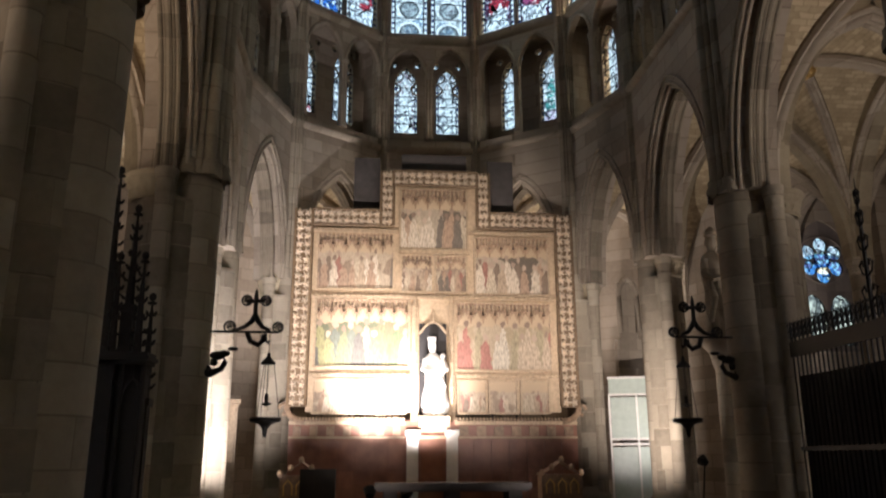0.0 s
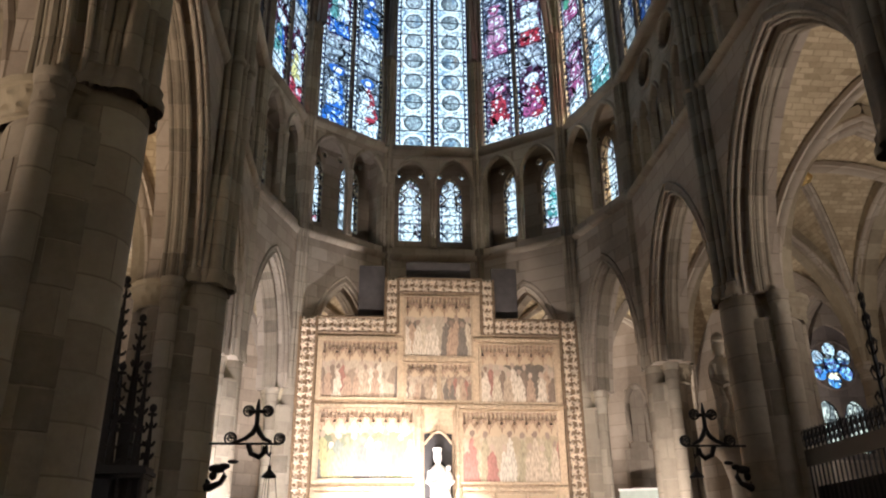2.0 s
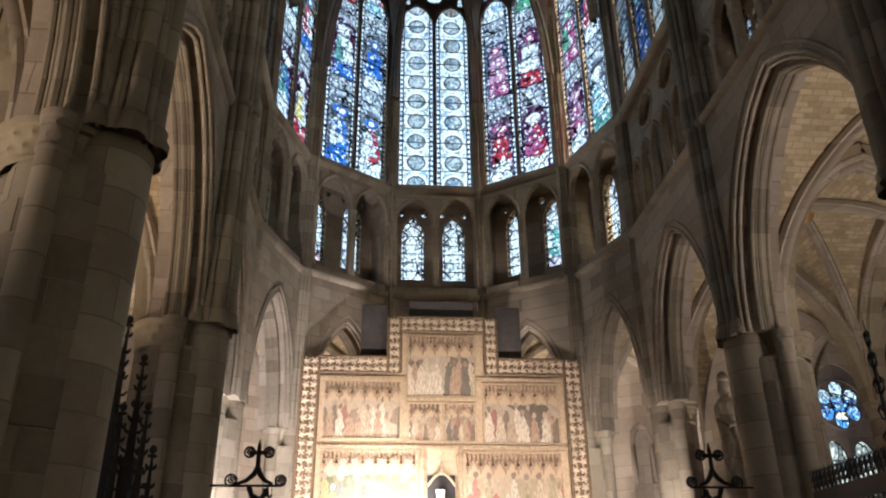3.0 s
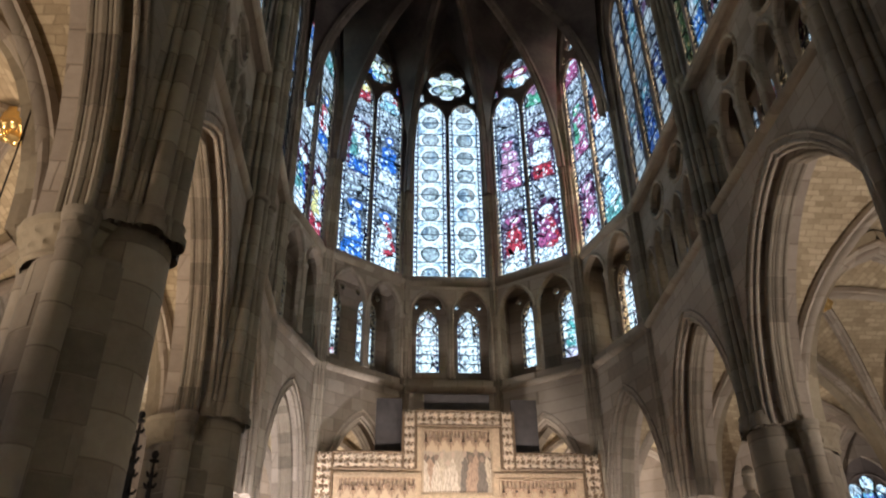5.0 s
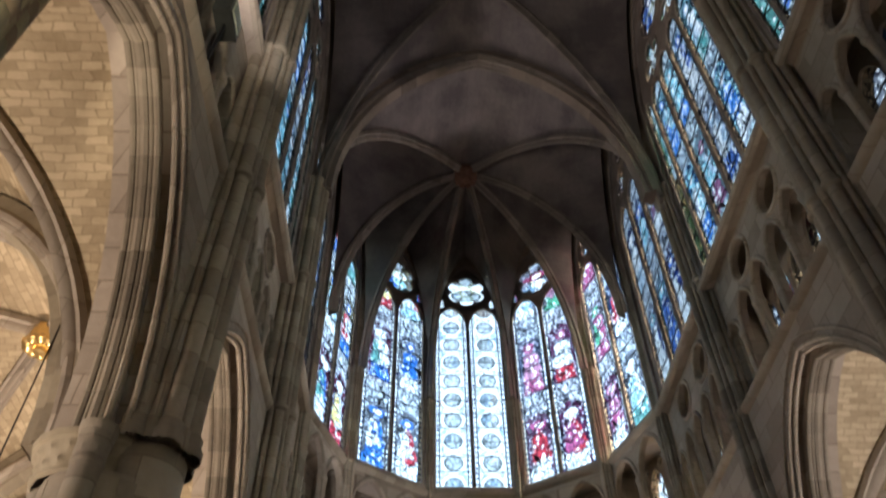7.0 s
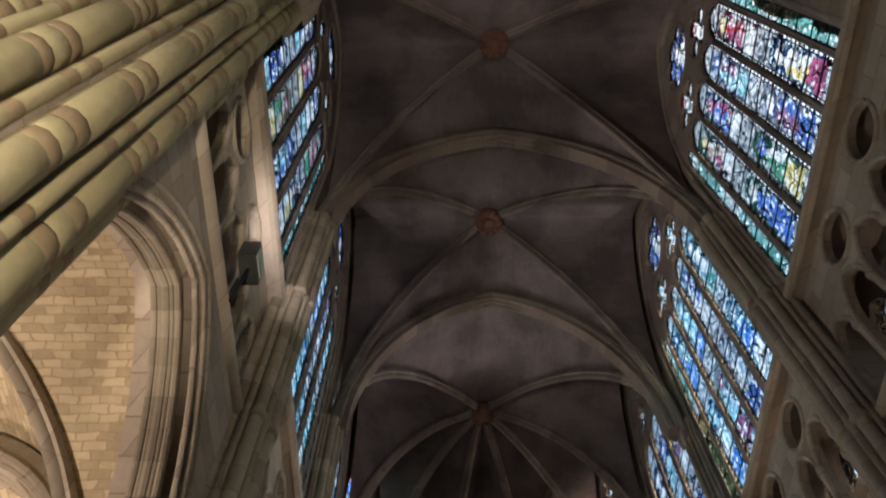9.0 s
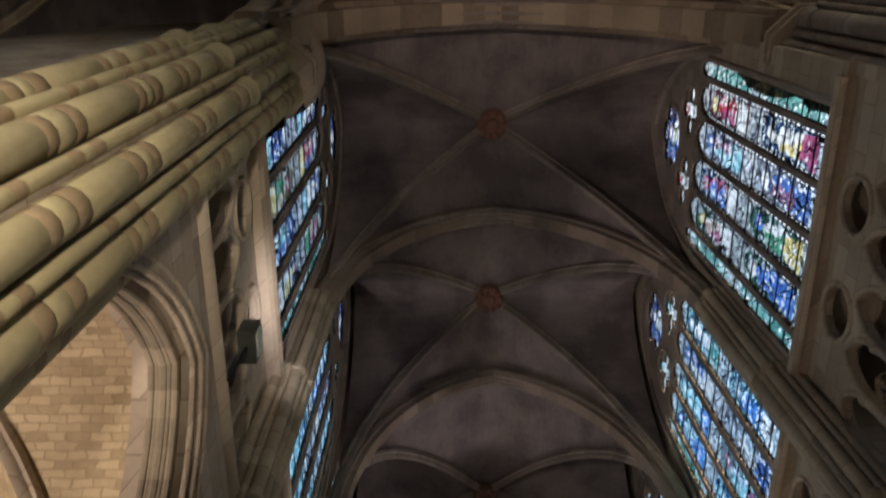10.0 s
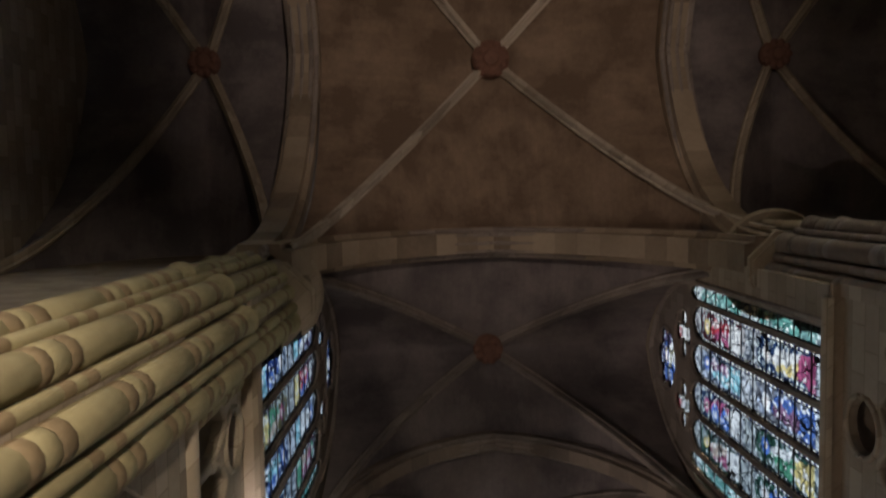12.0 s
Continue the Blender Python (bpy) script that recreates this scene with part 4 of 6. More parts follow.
for s, nm in ((1, "south"), (-1, "north")):
    w = empty("wall_aisle_%s" % nm, pose(s * 17.1, 0, 0), kind="structure", label="plain outer aisle wall of ashlar", category="wall")
    sh = Shape()
    sh.box(0 if s > 0 else -0.5, 0.5 if s > 0 else 0, Y0, Y3 + 0.3, 0, 12.6)
    sh.box(-4.6 if s > 0 else 0, 0 if s > 0 else 5.6, Y3 + 0.3, Y3 + 0.8, 0, 12.6)
    part("masonry", sh, STONE, w)
    # transept end and side walls
    t = empty("wall_transept_%s" % nm, pose(0, 0, 0), kind="structure", label="dark transept wall of ashlar", category="wall")
    sh = Shape()
    x0, x1 = sorted((s * 13.2, s * 13.8))
    sh.box(x0, x1, YB, Y0, 0, 29)
    x0, x1 = sorted((s * 7.2, s * 17.6))
    if s > 0:
        sh.box(x0, x1, Y0 - 0.1, Y0 + 0.5, 12.3, 29)
    else:
        slits = [(-10.45, 0.07, 21.1, 21.7, 21.85), (-10.85, 0.07, 21.9, 22.5, 22.65), (-11.25, 0.07, 22.7, 23.3, 23.45)]
        tw = pierced(x0, x1, 12.3, 29, [Pointed(*q) for q in slits], 0, 0.3)
        ob = part("window_wall", tw, STONE, t, smooth=30)
        ob.location = (0, Y0 - 0.1, 0)
        window(pose(0, Y0 - 0.1, 0), None, slits, [], [GLASS_WHITE], 2, 0.1, tracery=False)
    x0, x1 = sorted((s * 5.4, s * 13.8))
    tall = (s * 9.6, 2.2, 13.0, 22.0, 25.5)
    bw = part("window_wall", pierced(x0, x1, 0, 29, [Pointed(*tall)], -0.4, 0), STONE, t, smooth=30)
    bw.location = (0, YB, 0)
    window(pose(0, YB, 0), None, [tall], [], [GLASS_BLUE], 10, -0.2, tracery=False)
    part("masonry", sh, STONE, t)
    n2 = empty("wall_nave_%s" % nm, pose(0, 0, 0), kind="structure", label="nave wall of ashlar", category="wall")
    sh = Shape()
    x0, x1 = sorted((s * 5.3, s * 5.9))
    sh.box(x0, x1, -18.2, YB, 0, 29)
    part("masonry", sh, STONE, n2)
sh = Shape()
sh.box(-6, 6, -18.8, -18.2, 0, 29)
tagged(part("wall_west", sh, STONE, None), "plain ashlar wall closing the nave", "wall", kind="structure")
sh = Shape()
sh.box(-18, 18, -19, 32, -0.3, 0)
tagged(part("floor", sh, FLOORSTONE, None), "worn square stone floor slabs", "floor", kind="structure")
roof = Shape()
roof.box(-18, -6.1, Y0, 32, 12.4, 12.55)
roof.box(6.1, 18, Y0, 32, 12.4, 12.55)
roof.box(-6.1, 6.1, Y3 + 6.0, 32, 12.4, 12.55)
tagged(part("ceiling_aisle_roof", roof, STONE, None), "aisle roof slab", "roof", kind="structure")
roof = Shape()
roof.box(-5.6, 5.6, Y0, 25.4, 28.2, 28.4)
roof.box(-14, 14, -19, Y0 + 0.4, 29.0, 29.2)
tagged(part("ceiling_high_roof", roof, STONE, None), "high roof slab over the vaults", "roof", kind="structure")


# ---- piers ----
def capital(sh, x, y, z, r, tall=0.5, leaves=10):
    """Bell and abacus, with a wreath of curled leaves carved out of the bell."""
    sh.lathe(x, y, [(r, z - tall), (r * 1.08, z - tall + 0.03), (r * 1.08, z - tall + 0.07), (r * 1.0, z - tall + 0.09)], 18)
    n = leaves * 4
    rows = []
    for j in range(9):
        f = j / 8
        row = []
        for k in range(n):
            a = 2 * math.pi * k / n
            curl = 0.09 * max(0, math.sin(a * leaves + (math.pi if f > 0.5 else 0))) * math.sin(math.pi * ((f * 2) % 1.0))
            rad = r * (1.0 + 0.16 * f * f + curl)
            row.append((x + rad * math.cos(a), y + rad * math.sin(a), z - tall + 0.09 + f * (tall - 0.2)))
        rows.append(row)
    sh.grid(rows, closed=True)
    sh.lathe(x, y, [(r * 1.14, z - 0.11), (r * 1.24, z - 0.08), (r * 1.26, z), (r * 1.1, z + 0.01), (0, z + 0.01)], 18)


def shaft(parent, x, y, r, z0, z1, cap=0.35, rings=()):
    sh = Shape()
    prof = [(r * 1.7, z0), (r * 1.7, z0 + 0.12), (r * 1.35, z0 + 0.2), (r * 1.45, z0 + 0.28), (r, z0 + 0.36)]
    for z in rings:
        prof += [(r, z - 0.1), (r * 1.45, z - 0.05), (r * 1.45, z + 0.05), (r, z + 0.1)]
    prof += [(r, z1 - cap)]
    sh.lathe(x, y, prof, 14)
    capital(sh, x, y, z1, r, cap, 7)
    part("shaft", sh, PIER_STONE, parent)


def pier(m, core=0.64, front=0.7, high=0.86, label="clustered round stone pier with a carved leaf capital"):
    """Local -y faces the nave."""
    p = empty("pier", m, label=label, category="pier", group="choir piers")
    sh = Shape()
    sh.lathe(0, 0, [(core * 1.35, 0), (core * 1.35, 0.35), (core * 1.15, 0.45), (core * 1.2, 0.6), (core + 0.004, 0.75), (core + 0.004, Z_CAP - 0.5)], 28)
    part("core", sh, PIER_STONE, p)
    rng = random.Random(7)
    z, row = 0.8, 0
    while z < Z_CAP - 0.6:
        tall = min(rng.choice((0.42, 0.5, 0.58)), Z_CAP - 0.55 - z)
        a, row = 0.37 * row, row + 1
        while a < 0.37 * (row - 1) + 2 * math.pi - 0.3:
            wide = min(rng.choice((0.7, 0.9, 1.15)), 0.37 * (row - 1) + 2 * math.pi - a)
            blk = Shape()
            out = core + rng.uniform(0.012, 0.022)
            angs = [a + 0.008 + (wide - 0.016) * j / 5 for j in range(6)]
            prof = [(core - 0.03, z + 0.006), (out, z + 0.012), (out, z + tall - 0.012), (core - 0.03, z + tall - 0.006)]
            blk.grid([[(r * math.cos(t), r * math.sin(t), zz) for t in angs] for r, zz in prof])
            blk.grid([[(r * math.cos(t), r * math.sin(t), zz) for r in (core - 0.03, out)] for zz, t in ((z + 0.012, angs[0]), (z + tall - 0.012, angs[0]))])
            blk.grid([[(r * math.cos(t), r * math.sin(t), zz) for r in (core - 0.03, out)] for zz, t in ((z + 0.012, angs[-1]), (z + tall - 0.012, angs[-1]))])
            part("block", blk, BLOCK, p, smooth=15)
            a += wide
        z += tall
    sh = Shape()
    capital(sh, 0, 0.22, Z_CAP, core * 0.86, 0.5, 18)
    part("capital", sh, DRUM, p, "carved leaf capital")
    for a in (0, 90, 180):
        x, y = core * math.cos(radians(a)), core * math.sin(radians(a))
        shaft(p, x * 1.02, y * 1.02, 0.17, 0.3, Z_CAP, 0.5)
    great = core > 0.6
    rr = 0.46 if great else 0.28
    cy = -front + 0.84 * rr
    sh = Shape()
    sh.lathe(0, cy, [(rr * 1.25, 0.0), (rr * 1.25, 0.5), (rr, 0.7), (rr, Z_CAP - 0.04), (rr * 0.94, Z_CAP), (0.0, Z_CAP + 0.01)], 20)
    part("respond", sh, PIER_STONE, p, "half-round respond towards the nave")
    cy = -high + 0.84 * rr
    sh = Shape()
    sh.lathe(0, cy, [(rr * 0.3, Z_CAP - 1.7), (rr * 0.62, Z_CAP - 0.9), (rr * 0.9, Z_CAP - 0.1), (rr * 0.9, Z_CAP), (rr * 0.9, Z_TRI - 0.1), (rr * 1.05, Z_TRI - 0.05), (rr * 1.05, Z_TRI + 0.05), (rr * 0.72, Z_TRI + 0.15), (rr * 0.72, Z_SPRING)], 20)
    part("upper_respond", sh, PIER_STONE, p, "slimmer respond above the capital")
    for q in range(-4, 5):
        a = radians(-90 + 26 * q)
        r = (0.12, 0.07)[q % 2] * (1.0 if great else 0.62)
        shaft(p, rr * 0.9 * math.cos(a), cy + rr * 0.9 * math.sin(a), r, Z_CAP, Z_SPRING, 0.42, (Z_TRI, Z_SILL))
    return p


first = pier(pose(WALL + 0.32, Y1, 0, 0, 0, -90), 0.66, 0.76, 0.76)
copy_thing(first, pose(-WALL - 0.32, Y1, 0, 0, 0, 90))
second = pier(pose(WALL + 0.74, Y2, 0, 0, 0, -90), 0.641, 0.8, 0.8)
copy_thing(second, pose(-WALL - 0.48, Y2, 0, 0, 0, 90))
for a in (90, 54, 18, -18, -54, -90):
    r = RAD + 0.42 + (0.16 if abs(a) == 90 else 0)
    q = pier(pose(r * math.sin(radians(a)), Y3 + r * math.cos(radians(a)), 0, 0, 0, -a), 0.48, 0.48, 0.48) if a == 90 else q
    if a != 90:
        copy_thing(q, pose(r * math.sin(radians(a)), Y3 + r * math.cos(radians(a)), 0, 0, 0, -a))
for s in (1, -1):
    for yy in (Y1, Y2, Y3):
        op = empty("aisle_pier", pose(s * AX1, yy, 0), label="plain round aisle pier of ashlar", category="pier", group="aisle piers")
        rr = 0.6 if yy < Y3 else 0.3
        sh = Shape()
        sh.lathe(0, 0, [(rr + 0.25, 0), (rr + 0.25, 0.3), (rr, 0.5), (rr, A_SP - 0.4)], 20)
        part("core", sh, PIER_STONE, op)
        sh = Shape()
        capital(sh, 0, 0, A_SP, rr, 0.5, 12)
        part("capital", sh, MOULD, op)


def crossing_pier(x, y, turn, label, lower=(), low=14.6, drums=(PALE_DRUM, DARK_DRUM)):
    """A great bundled pier: every shaft is a stack of drums of differing tint. Shafts in lower end at a first row of capitals, slimmer ones rise above them."""
    p = empty("crossing_pier", pose(x, y, 0, 0, 0, turn), label=label, category="pier", group="crossing piers")
    sh = Shape()
    sh.lathe(0, 0, [(1.75, 0), (1.75, 0.4), (1.5, 0.6), (1.02, 0.8), (1.02, 21.0)], 32)
    part("core", sh, PIER_STONE, p)
    rng = random.Random(int(x * 10))

    def stack(cx, cy, r, z, top):
        pair = 0
        while z < top - 0.61:
            if pair % 2:
                spans = [(rng.uniform(0.2, 0.3), drums[1]), (rng.uniform(0.22, 0.34), drums[0]), (rng.uniform(0.2, 0.3), drums[1])]
            else:
                spans = [(rng.choice((0.8, 1.1, 1.4)), drums[0])]
            pair += 1
            for hgt, mat in spans:
                hgt = min(hgt, top - 0.5 - z)
                if hgt < 0.02:
                    continue
                dr = Shape()
                e = r * rng.uniform(0.975, 1.02)
                dr.lathe(cx, cy, [(e * 0.97, z + 0.002), (e, z + 0.02), (e, z + hgt - 0.02), (e * 0.97, z + hgt - 0.002)], 12)
                part("drum", dr, mat, p)
                z += hgt
        cap = Shape()
        capital(cap, cx, cy, top, r, 0.5, 8)
        part("capital", cap, drums[0], p, "carved leaf capital")

    for j in range(20):
        a = 2 * math.pi * (j + 0.5) / 20
        r = 0.215 if j % 2 == 0 else 0.09
        d = 1.06 if j % 2 == 0 else 1.1
        cx, cy = d * math.cos(a), d * math.sin(a)
        if j in lower:
            stack(cx, cy, r, 0.6, low)
            stack(0.96 * d * math.cos(a), 0.96 * d * math.sin(a), r * 0.72, low, 18.6)
        else:
            stack(cx, cy, r, 0.6, 18.6)
        up = Shape()
        up.lathe(0.96 * d * math.cos(a), 0.96 * d * math.sin(a), [(r * 0.8, 18.6), (r * 0.8, 21.3)], 10)
        part("upper_shaft", up, MOULD, p)
    plan = [(1.75, 0.2), (1.75, -0.55), (1.17, -1.13), (0.37, -1.13), (-1.2, -0.7), (-1.2, 0.9), (1.1, 0.9)]
    for z0, z1, inset in ((18.66, 18.78, 0.25), (18.78, 18.9, 0.18)):
        imp = Shape()
        pts = [(math.copysign(abs(u) - min(inset, abs(u)), u) * (1 if x < 0 else -1), w + (inset if w < 0 else 0)) for u, w in plan]
        turned = [pose(0, 0, 0, 0, 0, -turn) @ Vector((u, w, 0)) for u, w in pts]
        for k in range(len(turned)):
            a, b = turned[k], turned[(k + 1) % len(turned)]
            imp.face([(a.x, a.y, z0), (b.x, b.y, z0), (b.x, b.y, z1), (a.x, a.y, z1)])
        imp.face([(a.x, a.y, z0) for a in turned])
        part("impost", imp, MOULD, p)
    ring = Shape()
    ring.lathe(0, 0, [(1.1, 21.0), (1.36, 21.05), (1.42, 21.2), (1.1, 21.3)], 32)
    part("ring_moulding", ring, MOULD, p)
    return p


crossing_pier(-6.12, 2.32, 10, "tall bundled crossing pier with banded stone drums", (14, 16, 18))
# The south pier stands in shadow, which its dark drum colours carry.
crossing_pier(6.6, 1.8, 30, "tall bundled crossing pier in grey-brown stone darkened for shadow", drums=(SHADED_DRUM, SHADED_RIB))
for s in (1, -1):
    back = empty("crossing_pier", pose(s * 6.2, YB, 0), label="tall plain crossing pier of ashlar", category="pier", group="crossing piers")
    sh = Shape()
    sh.lathe(0, 0, [(1.7, 0), (1.7, 0.5), (1.4, 0.8), (1.4, 21)], 24)
    part("core", sh, PIER_STONE, back)


# ---- retable and sanctuary ----
def painted(name, stops, ground, width=0.3):
    """A worn painted panel: two rows of standing draped shapes before a dim setting, gold above. UV y runs 0 to 1 up the panel."""
    m, n, l, bsdf = material(name)
    tc = n.new("ShaderNodeTexCoord")
    nz = n.new("ShaderNodeTexNoise")
    nz.inputs["Scale"].default_value, nz.inputs["Detail"].default_value = 5.0, 4
    l.new(tc.outputs["Object"], nz.inputs["Vector"])
    sep = n.new("ShaderNodeSeparateXYZ")
    l.new(tc.outputs["Object"], sep.inputs[0])
    uv = n.new("ShaderNodeSeparateXYZ")
    l.new(tc.outputs["UV"], uv.inputs[0])
    wob = math_node(n, l, "MULTIPLY", math_node(n, l, "SUBTRACT", nz.outputs[0], 0.5), 0.22)
    fold = n.new("ShaderNodeTexNoise")
    fold.inputs["Scale"].default_value, fold.inputs["Detail"].default_value = 3.0, 6
    mp = n.new("ShaderNodeMapping")
    mp.inputs["Scale"].default_value = (9.0, 1.0, 2.4)
    l.new(tc.outputs["Object"], mp.inputs[0])
    l.new(mp.outputs[0], fold.inputs["Vector"])
    shade = ramp(n, [(0.34, (0.34, 0.31, 0.28)), (0.6, (1.0, 0.98, 0.95))])
    l.new(fold.outputs[0], shade.inputs[0])
    patch = n.new("ShaderNodeTexVoronoi")
    patch.inputs["Scale"].default_value = 2.2
    l.new(tc.outputs["Object"], patch.inputs["Vector"])
    psep = n.new("ShaderNodeSeparateColor")
    l.new(patch.outputs["Color"], psep.inputs[0])
    setting = ramp(n, [(0.0, ground[0]), (0.5, ground[1]), (1.0, ground[2])])
    setting.color_ramp.interpolation = "CONSTANT"
    l.new(psep.outputs[0], setting.inputs[0])
    out = mix_color(n, l, "MULTIPLY", 0.5, setting.outputs[0], shade.outputs[0])
    gold = math_node(n, l, "GREATER_THAN", math_node(n, l, "ADD", uv.outputs[1], wob), 0.66)
    out = mix_color(n, l, "MIX", gold, out, (0.5, 0.37, 0.23))
    for row, (shift, tall) in enumerate(((0.0, 0.56), (0.47, 0.44))):
        run = math_node(n, l, "ADD", math_node(n, l, "MULTIPLY", math_node(n, l, "ADD", sep.outputs[0], wob), 1 / width), shift + 40)
        place, ux = math_node(n, l, "FLOOR", run), math_node(n, l, "SUBTRACT", math_node(n, l, "FRACT", run), 0.5)
        key = n.new("ShaderNodeCombineXYZ")
        l.new(place, key.inputs[0])
        key.inputs[1].default_value = row * 3.7 + width
        rnd = n.new("ShaderNodeTexWhiteNoise")
        rnd.noise_dimensions = "2D"
        l.new(key.outputs[0], rnd.inputs["Vector"])
        pick = n.new("ShaderNodeSeparateColor")
        l.new(rnd.outputs["Color"], pick.inputs[0])
        top = math_node(n, l, "ADD", tall, math_node(n, l, "MULTIPLY", pick.outputs[1], 0.1))
        ax = math_node(n, l, "ABSOLUTE", ux)
        wide = math_node(n, l, "SUBTRACT", 0.5, math_node(n, l, "MULTIPLY", uv.outputs[1], 0.5))
        robe = math_node(n, l, "MULTIPLY", math_node(n, l, "LESS_THAN", ax, wide), math_node(n, l, "LESS_THAN", math_node(n, l, "ADD", uv.outputs[1], math_node(n, l, "MULTIPLY", ax, 0.35)), top))
        robe = math_node(n, l, "MULTIPLY", robe, math_node(n, l, "LESS_THAN", pick.outputs[2], 0.84))
        cloth = ramp(n, stops)
        cloth.color_ramp.interpolation = "CONSTANT"
        l.new(pick.outputs[0], cloth.inputs[0])
        out = mix_color(n, l, "MIX", robe, out, mix_color(n, l, "MULTIPLY", 0.8, cloth.outputs[0], shade.outputs[0]))
        hy = math_node(n, l, "MULTIPLY", math_node(n, l, "SUBTRACT", uv.outputs[1], math_node(n, l, "ADD", top, 0.035)), 3.6)
        head = math_node(n, l, "SQRT", math_node(n, l, "ADD", math_node(n, l, "MULTIPLY", ux, ux), math_node(n, l, "MULTIPLY", hy, hy)))
        bare = math_node(n, l, "MULTIPLY", math_node(n, l, "LESS_THAN", head, 0.19), math_node(n, l, "LESS_THAN", pick.outputs[2], 0.84))
        out = mix_color(n, l, "MIX", bare, out, mix_color(n, l, "MIX", pick.outputs[1], (0.5, 0.37, 0.27), (0.16, 0.1, 0.07)))
    out = mix_color(n, l, "MIX", 0.16, out, (0.46, 0.36, 0.26))
    l.new(out, bsdf.inputs["Base Color"])
    bsdf.inputs["Roughness"].default_value = 0.5
    b = n.new("ShaderNodeBump")
    b.inputs["Strength"].default_value, b.inputs["Distance"].default_value = 0.15, 0.01
    l.new(fold.outputs[0], b.inputs["Height"])
    l.new(b.outputs[0], bsdf.inputs["Normal"])
    return m


TINT = [(0, (0.5, 0.38, 0.26)), (0.15, (0.34, 0.13, 0.1)), (0.22, (0.6, 0.5, 0.36)), (0.45, (0.2, 0.14, 0.1)), (0.58, (0.72, 0.62, 0.48)), (0.72, (0.14, 0.12, 0.1)), (0.82, (0.45, 0.3, 0.2)), (1, (0.6, 0.5, 0.4))]
GREENS = [(0, (0.1, 0.18, 0.08)), (0.2, (0.3, 0.3, 0.13)), (0.35, (0.07, 0.08, 0.08)), (0.5, (0.17, 0.2, 0.1)), (0.65, (0.45, 0.36, 0.24)), (0.8, (0.1, 0.14, 0.12)), (1, (0.5, 0.45, 0.3))]
REDS = [(0, (0.42, 0.15, 0.12)), (0.12, (0.62, 0.5, 0.36)), (0.4, (0.32, 0.28, 0.15)), (0.55, (0.7, 0.64, 0.52)), (0.75, (0.42, 0.36, 0.22)), (1, (0.65, 0.55, 0.4))]
BROWNS = ((0.3, 0.22, 0.15), (0.5, 0.4, 0.28), (0.16, 0.12, 0.09))
PAINT_TAN, PAINT_GREEN, PAINT_RED = painted("tan_painting", TINT, BROWNS, 0.27), painted("green_painting", GREENS, ((0.07, 0.1, 0.05), (0.16, 0.15, 0.08), (0.1, 0.12, 0.1)), 0.44), painted("red_and_ochre_painting", REDS, ((0.5, 0.4, 0.27), (0.42, 0.33, 0.2), (0.55, 0.46, 0.33)), 0.36)
PAINT_DARK = painted("dark_brown_painting", TINT, ((0.1, 0.08, 0.06), (0.44, 0.36, 0.26), (0.08, 0.065, 0.05)), 0.33)
PAINT_SMALL = painted("small_tan_painting", TINT, BROWNS, 0.17)

RY = 22.36
retable = empty("altarpiece", pose(0, RY, 0), label="large gilded gothic altarpiece with carved leaf frame and painted panels", category="altarpiece")
sh = Shape()
sh.box(-3.62, 3.62, 0.06, 0.3, 2.85, 8.3)
sh.box(-1.3, 1.3, 0.06, 0.3, 8.3, 9.6)
part("backing", sh, PALEGILT, retable, "pale gilded backing boards")


def band(x0, x1, z0, z1):
    """One length of the carved frame."""
    sh = Shape()
    sh.box(x0, x1, -0.02, 0.32, z0, z1)
    e = 0.05
    for a, b in (((x0, z0), (x1, z0)), ((x0, z1), (x1, z1)), ((x0, z0), (x0, z1)), ((x1, z0), (x1, z1))):
        if abs(a[0] - b[0]) > 0.6 or abs(a[1] - b[1]) > 0.6:
            sh.tube([(a[0], -0.05, a[1]), (b[0], -0.05, b[1])], e, 8)
    return part("frame_band", sh, FRAMEGROUND, retable, "band of carved gilded leaves")


leaf = Shape()
# a five-lobed vine leaf: lobes tip forward, notches sink to the ground, a raised middle
rim = []
for k in range(20):
    a = 2 * math.pi * k / 20
    lobe = 0.5 + 0.5 * math.cos(5 * a)
    rim.append(((0.062 + 0.075 * lobe) * math.cos(a), 0.02 - 0.05 * lobe, (0.062 + 0.075 * lobe) * math.sin(a)))
for k in range(20):
    p, q = rim[k], rim[(k + 1) % 20]
    leaf.face([(0, -0.065, 0), p, q])
    leaf.face([p, (p[0] * 0.9, 0.05, p[2] * 0.9), (q[0] * 0.9, 0.05, q[2] * 0.9), q])
leaf.blob(0, -0.05, 0, 0.03, 0.03, 0.03, 6, 4)
LEAF = leaf.mesh("carved_leaf", LEAFGILT)


def leaves(parent, x0, x1, z0, z1):
    nx, nz = max(2, round((x1 - x0) / 0.235)), max(2, round((z1 - z0) / 0.235))
    for i in range(nx):
        for j in range(nz):
            ob = new("carved_leaf", LEAF)
            ob.parent = parent
            ob.matrix_basis = pose(x0 + (i + 0.5) * (x1 - x0) / nx, -0.05, z0 + (j + 0.5) * (z1 - z0) / nz, 0, 35 * i + 52 * j, 0)


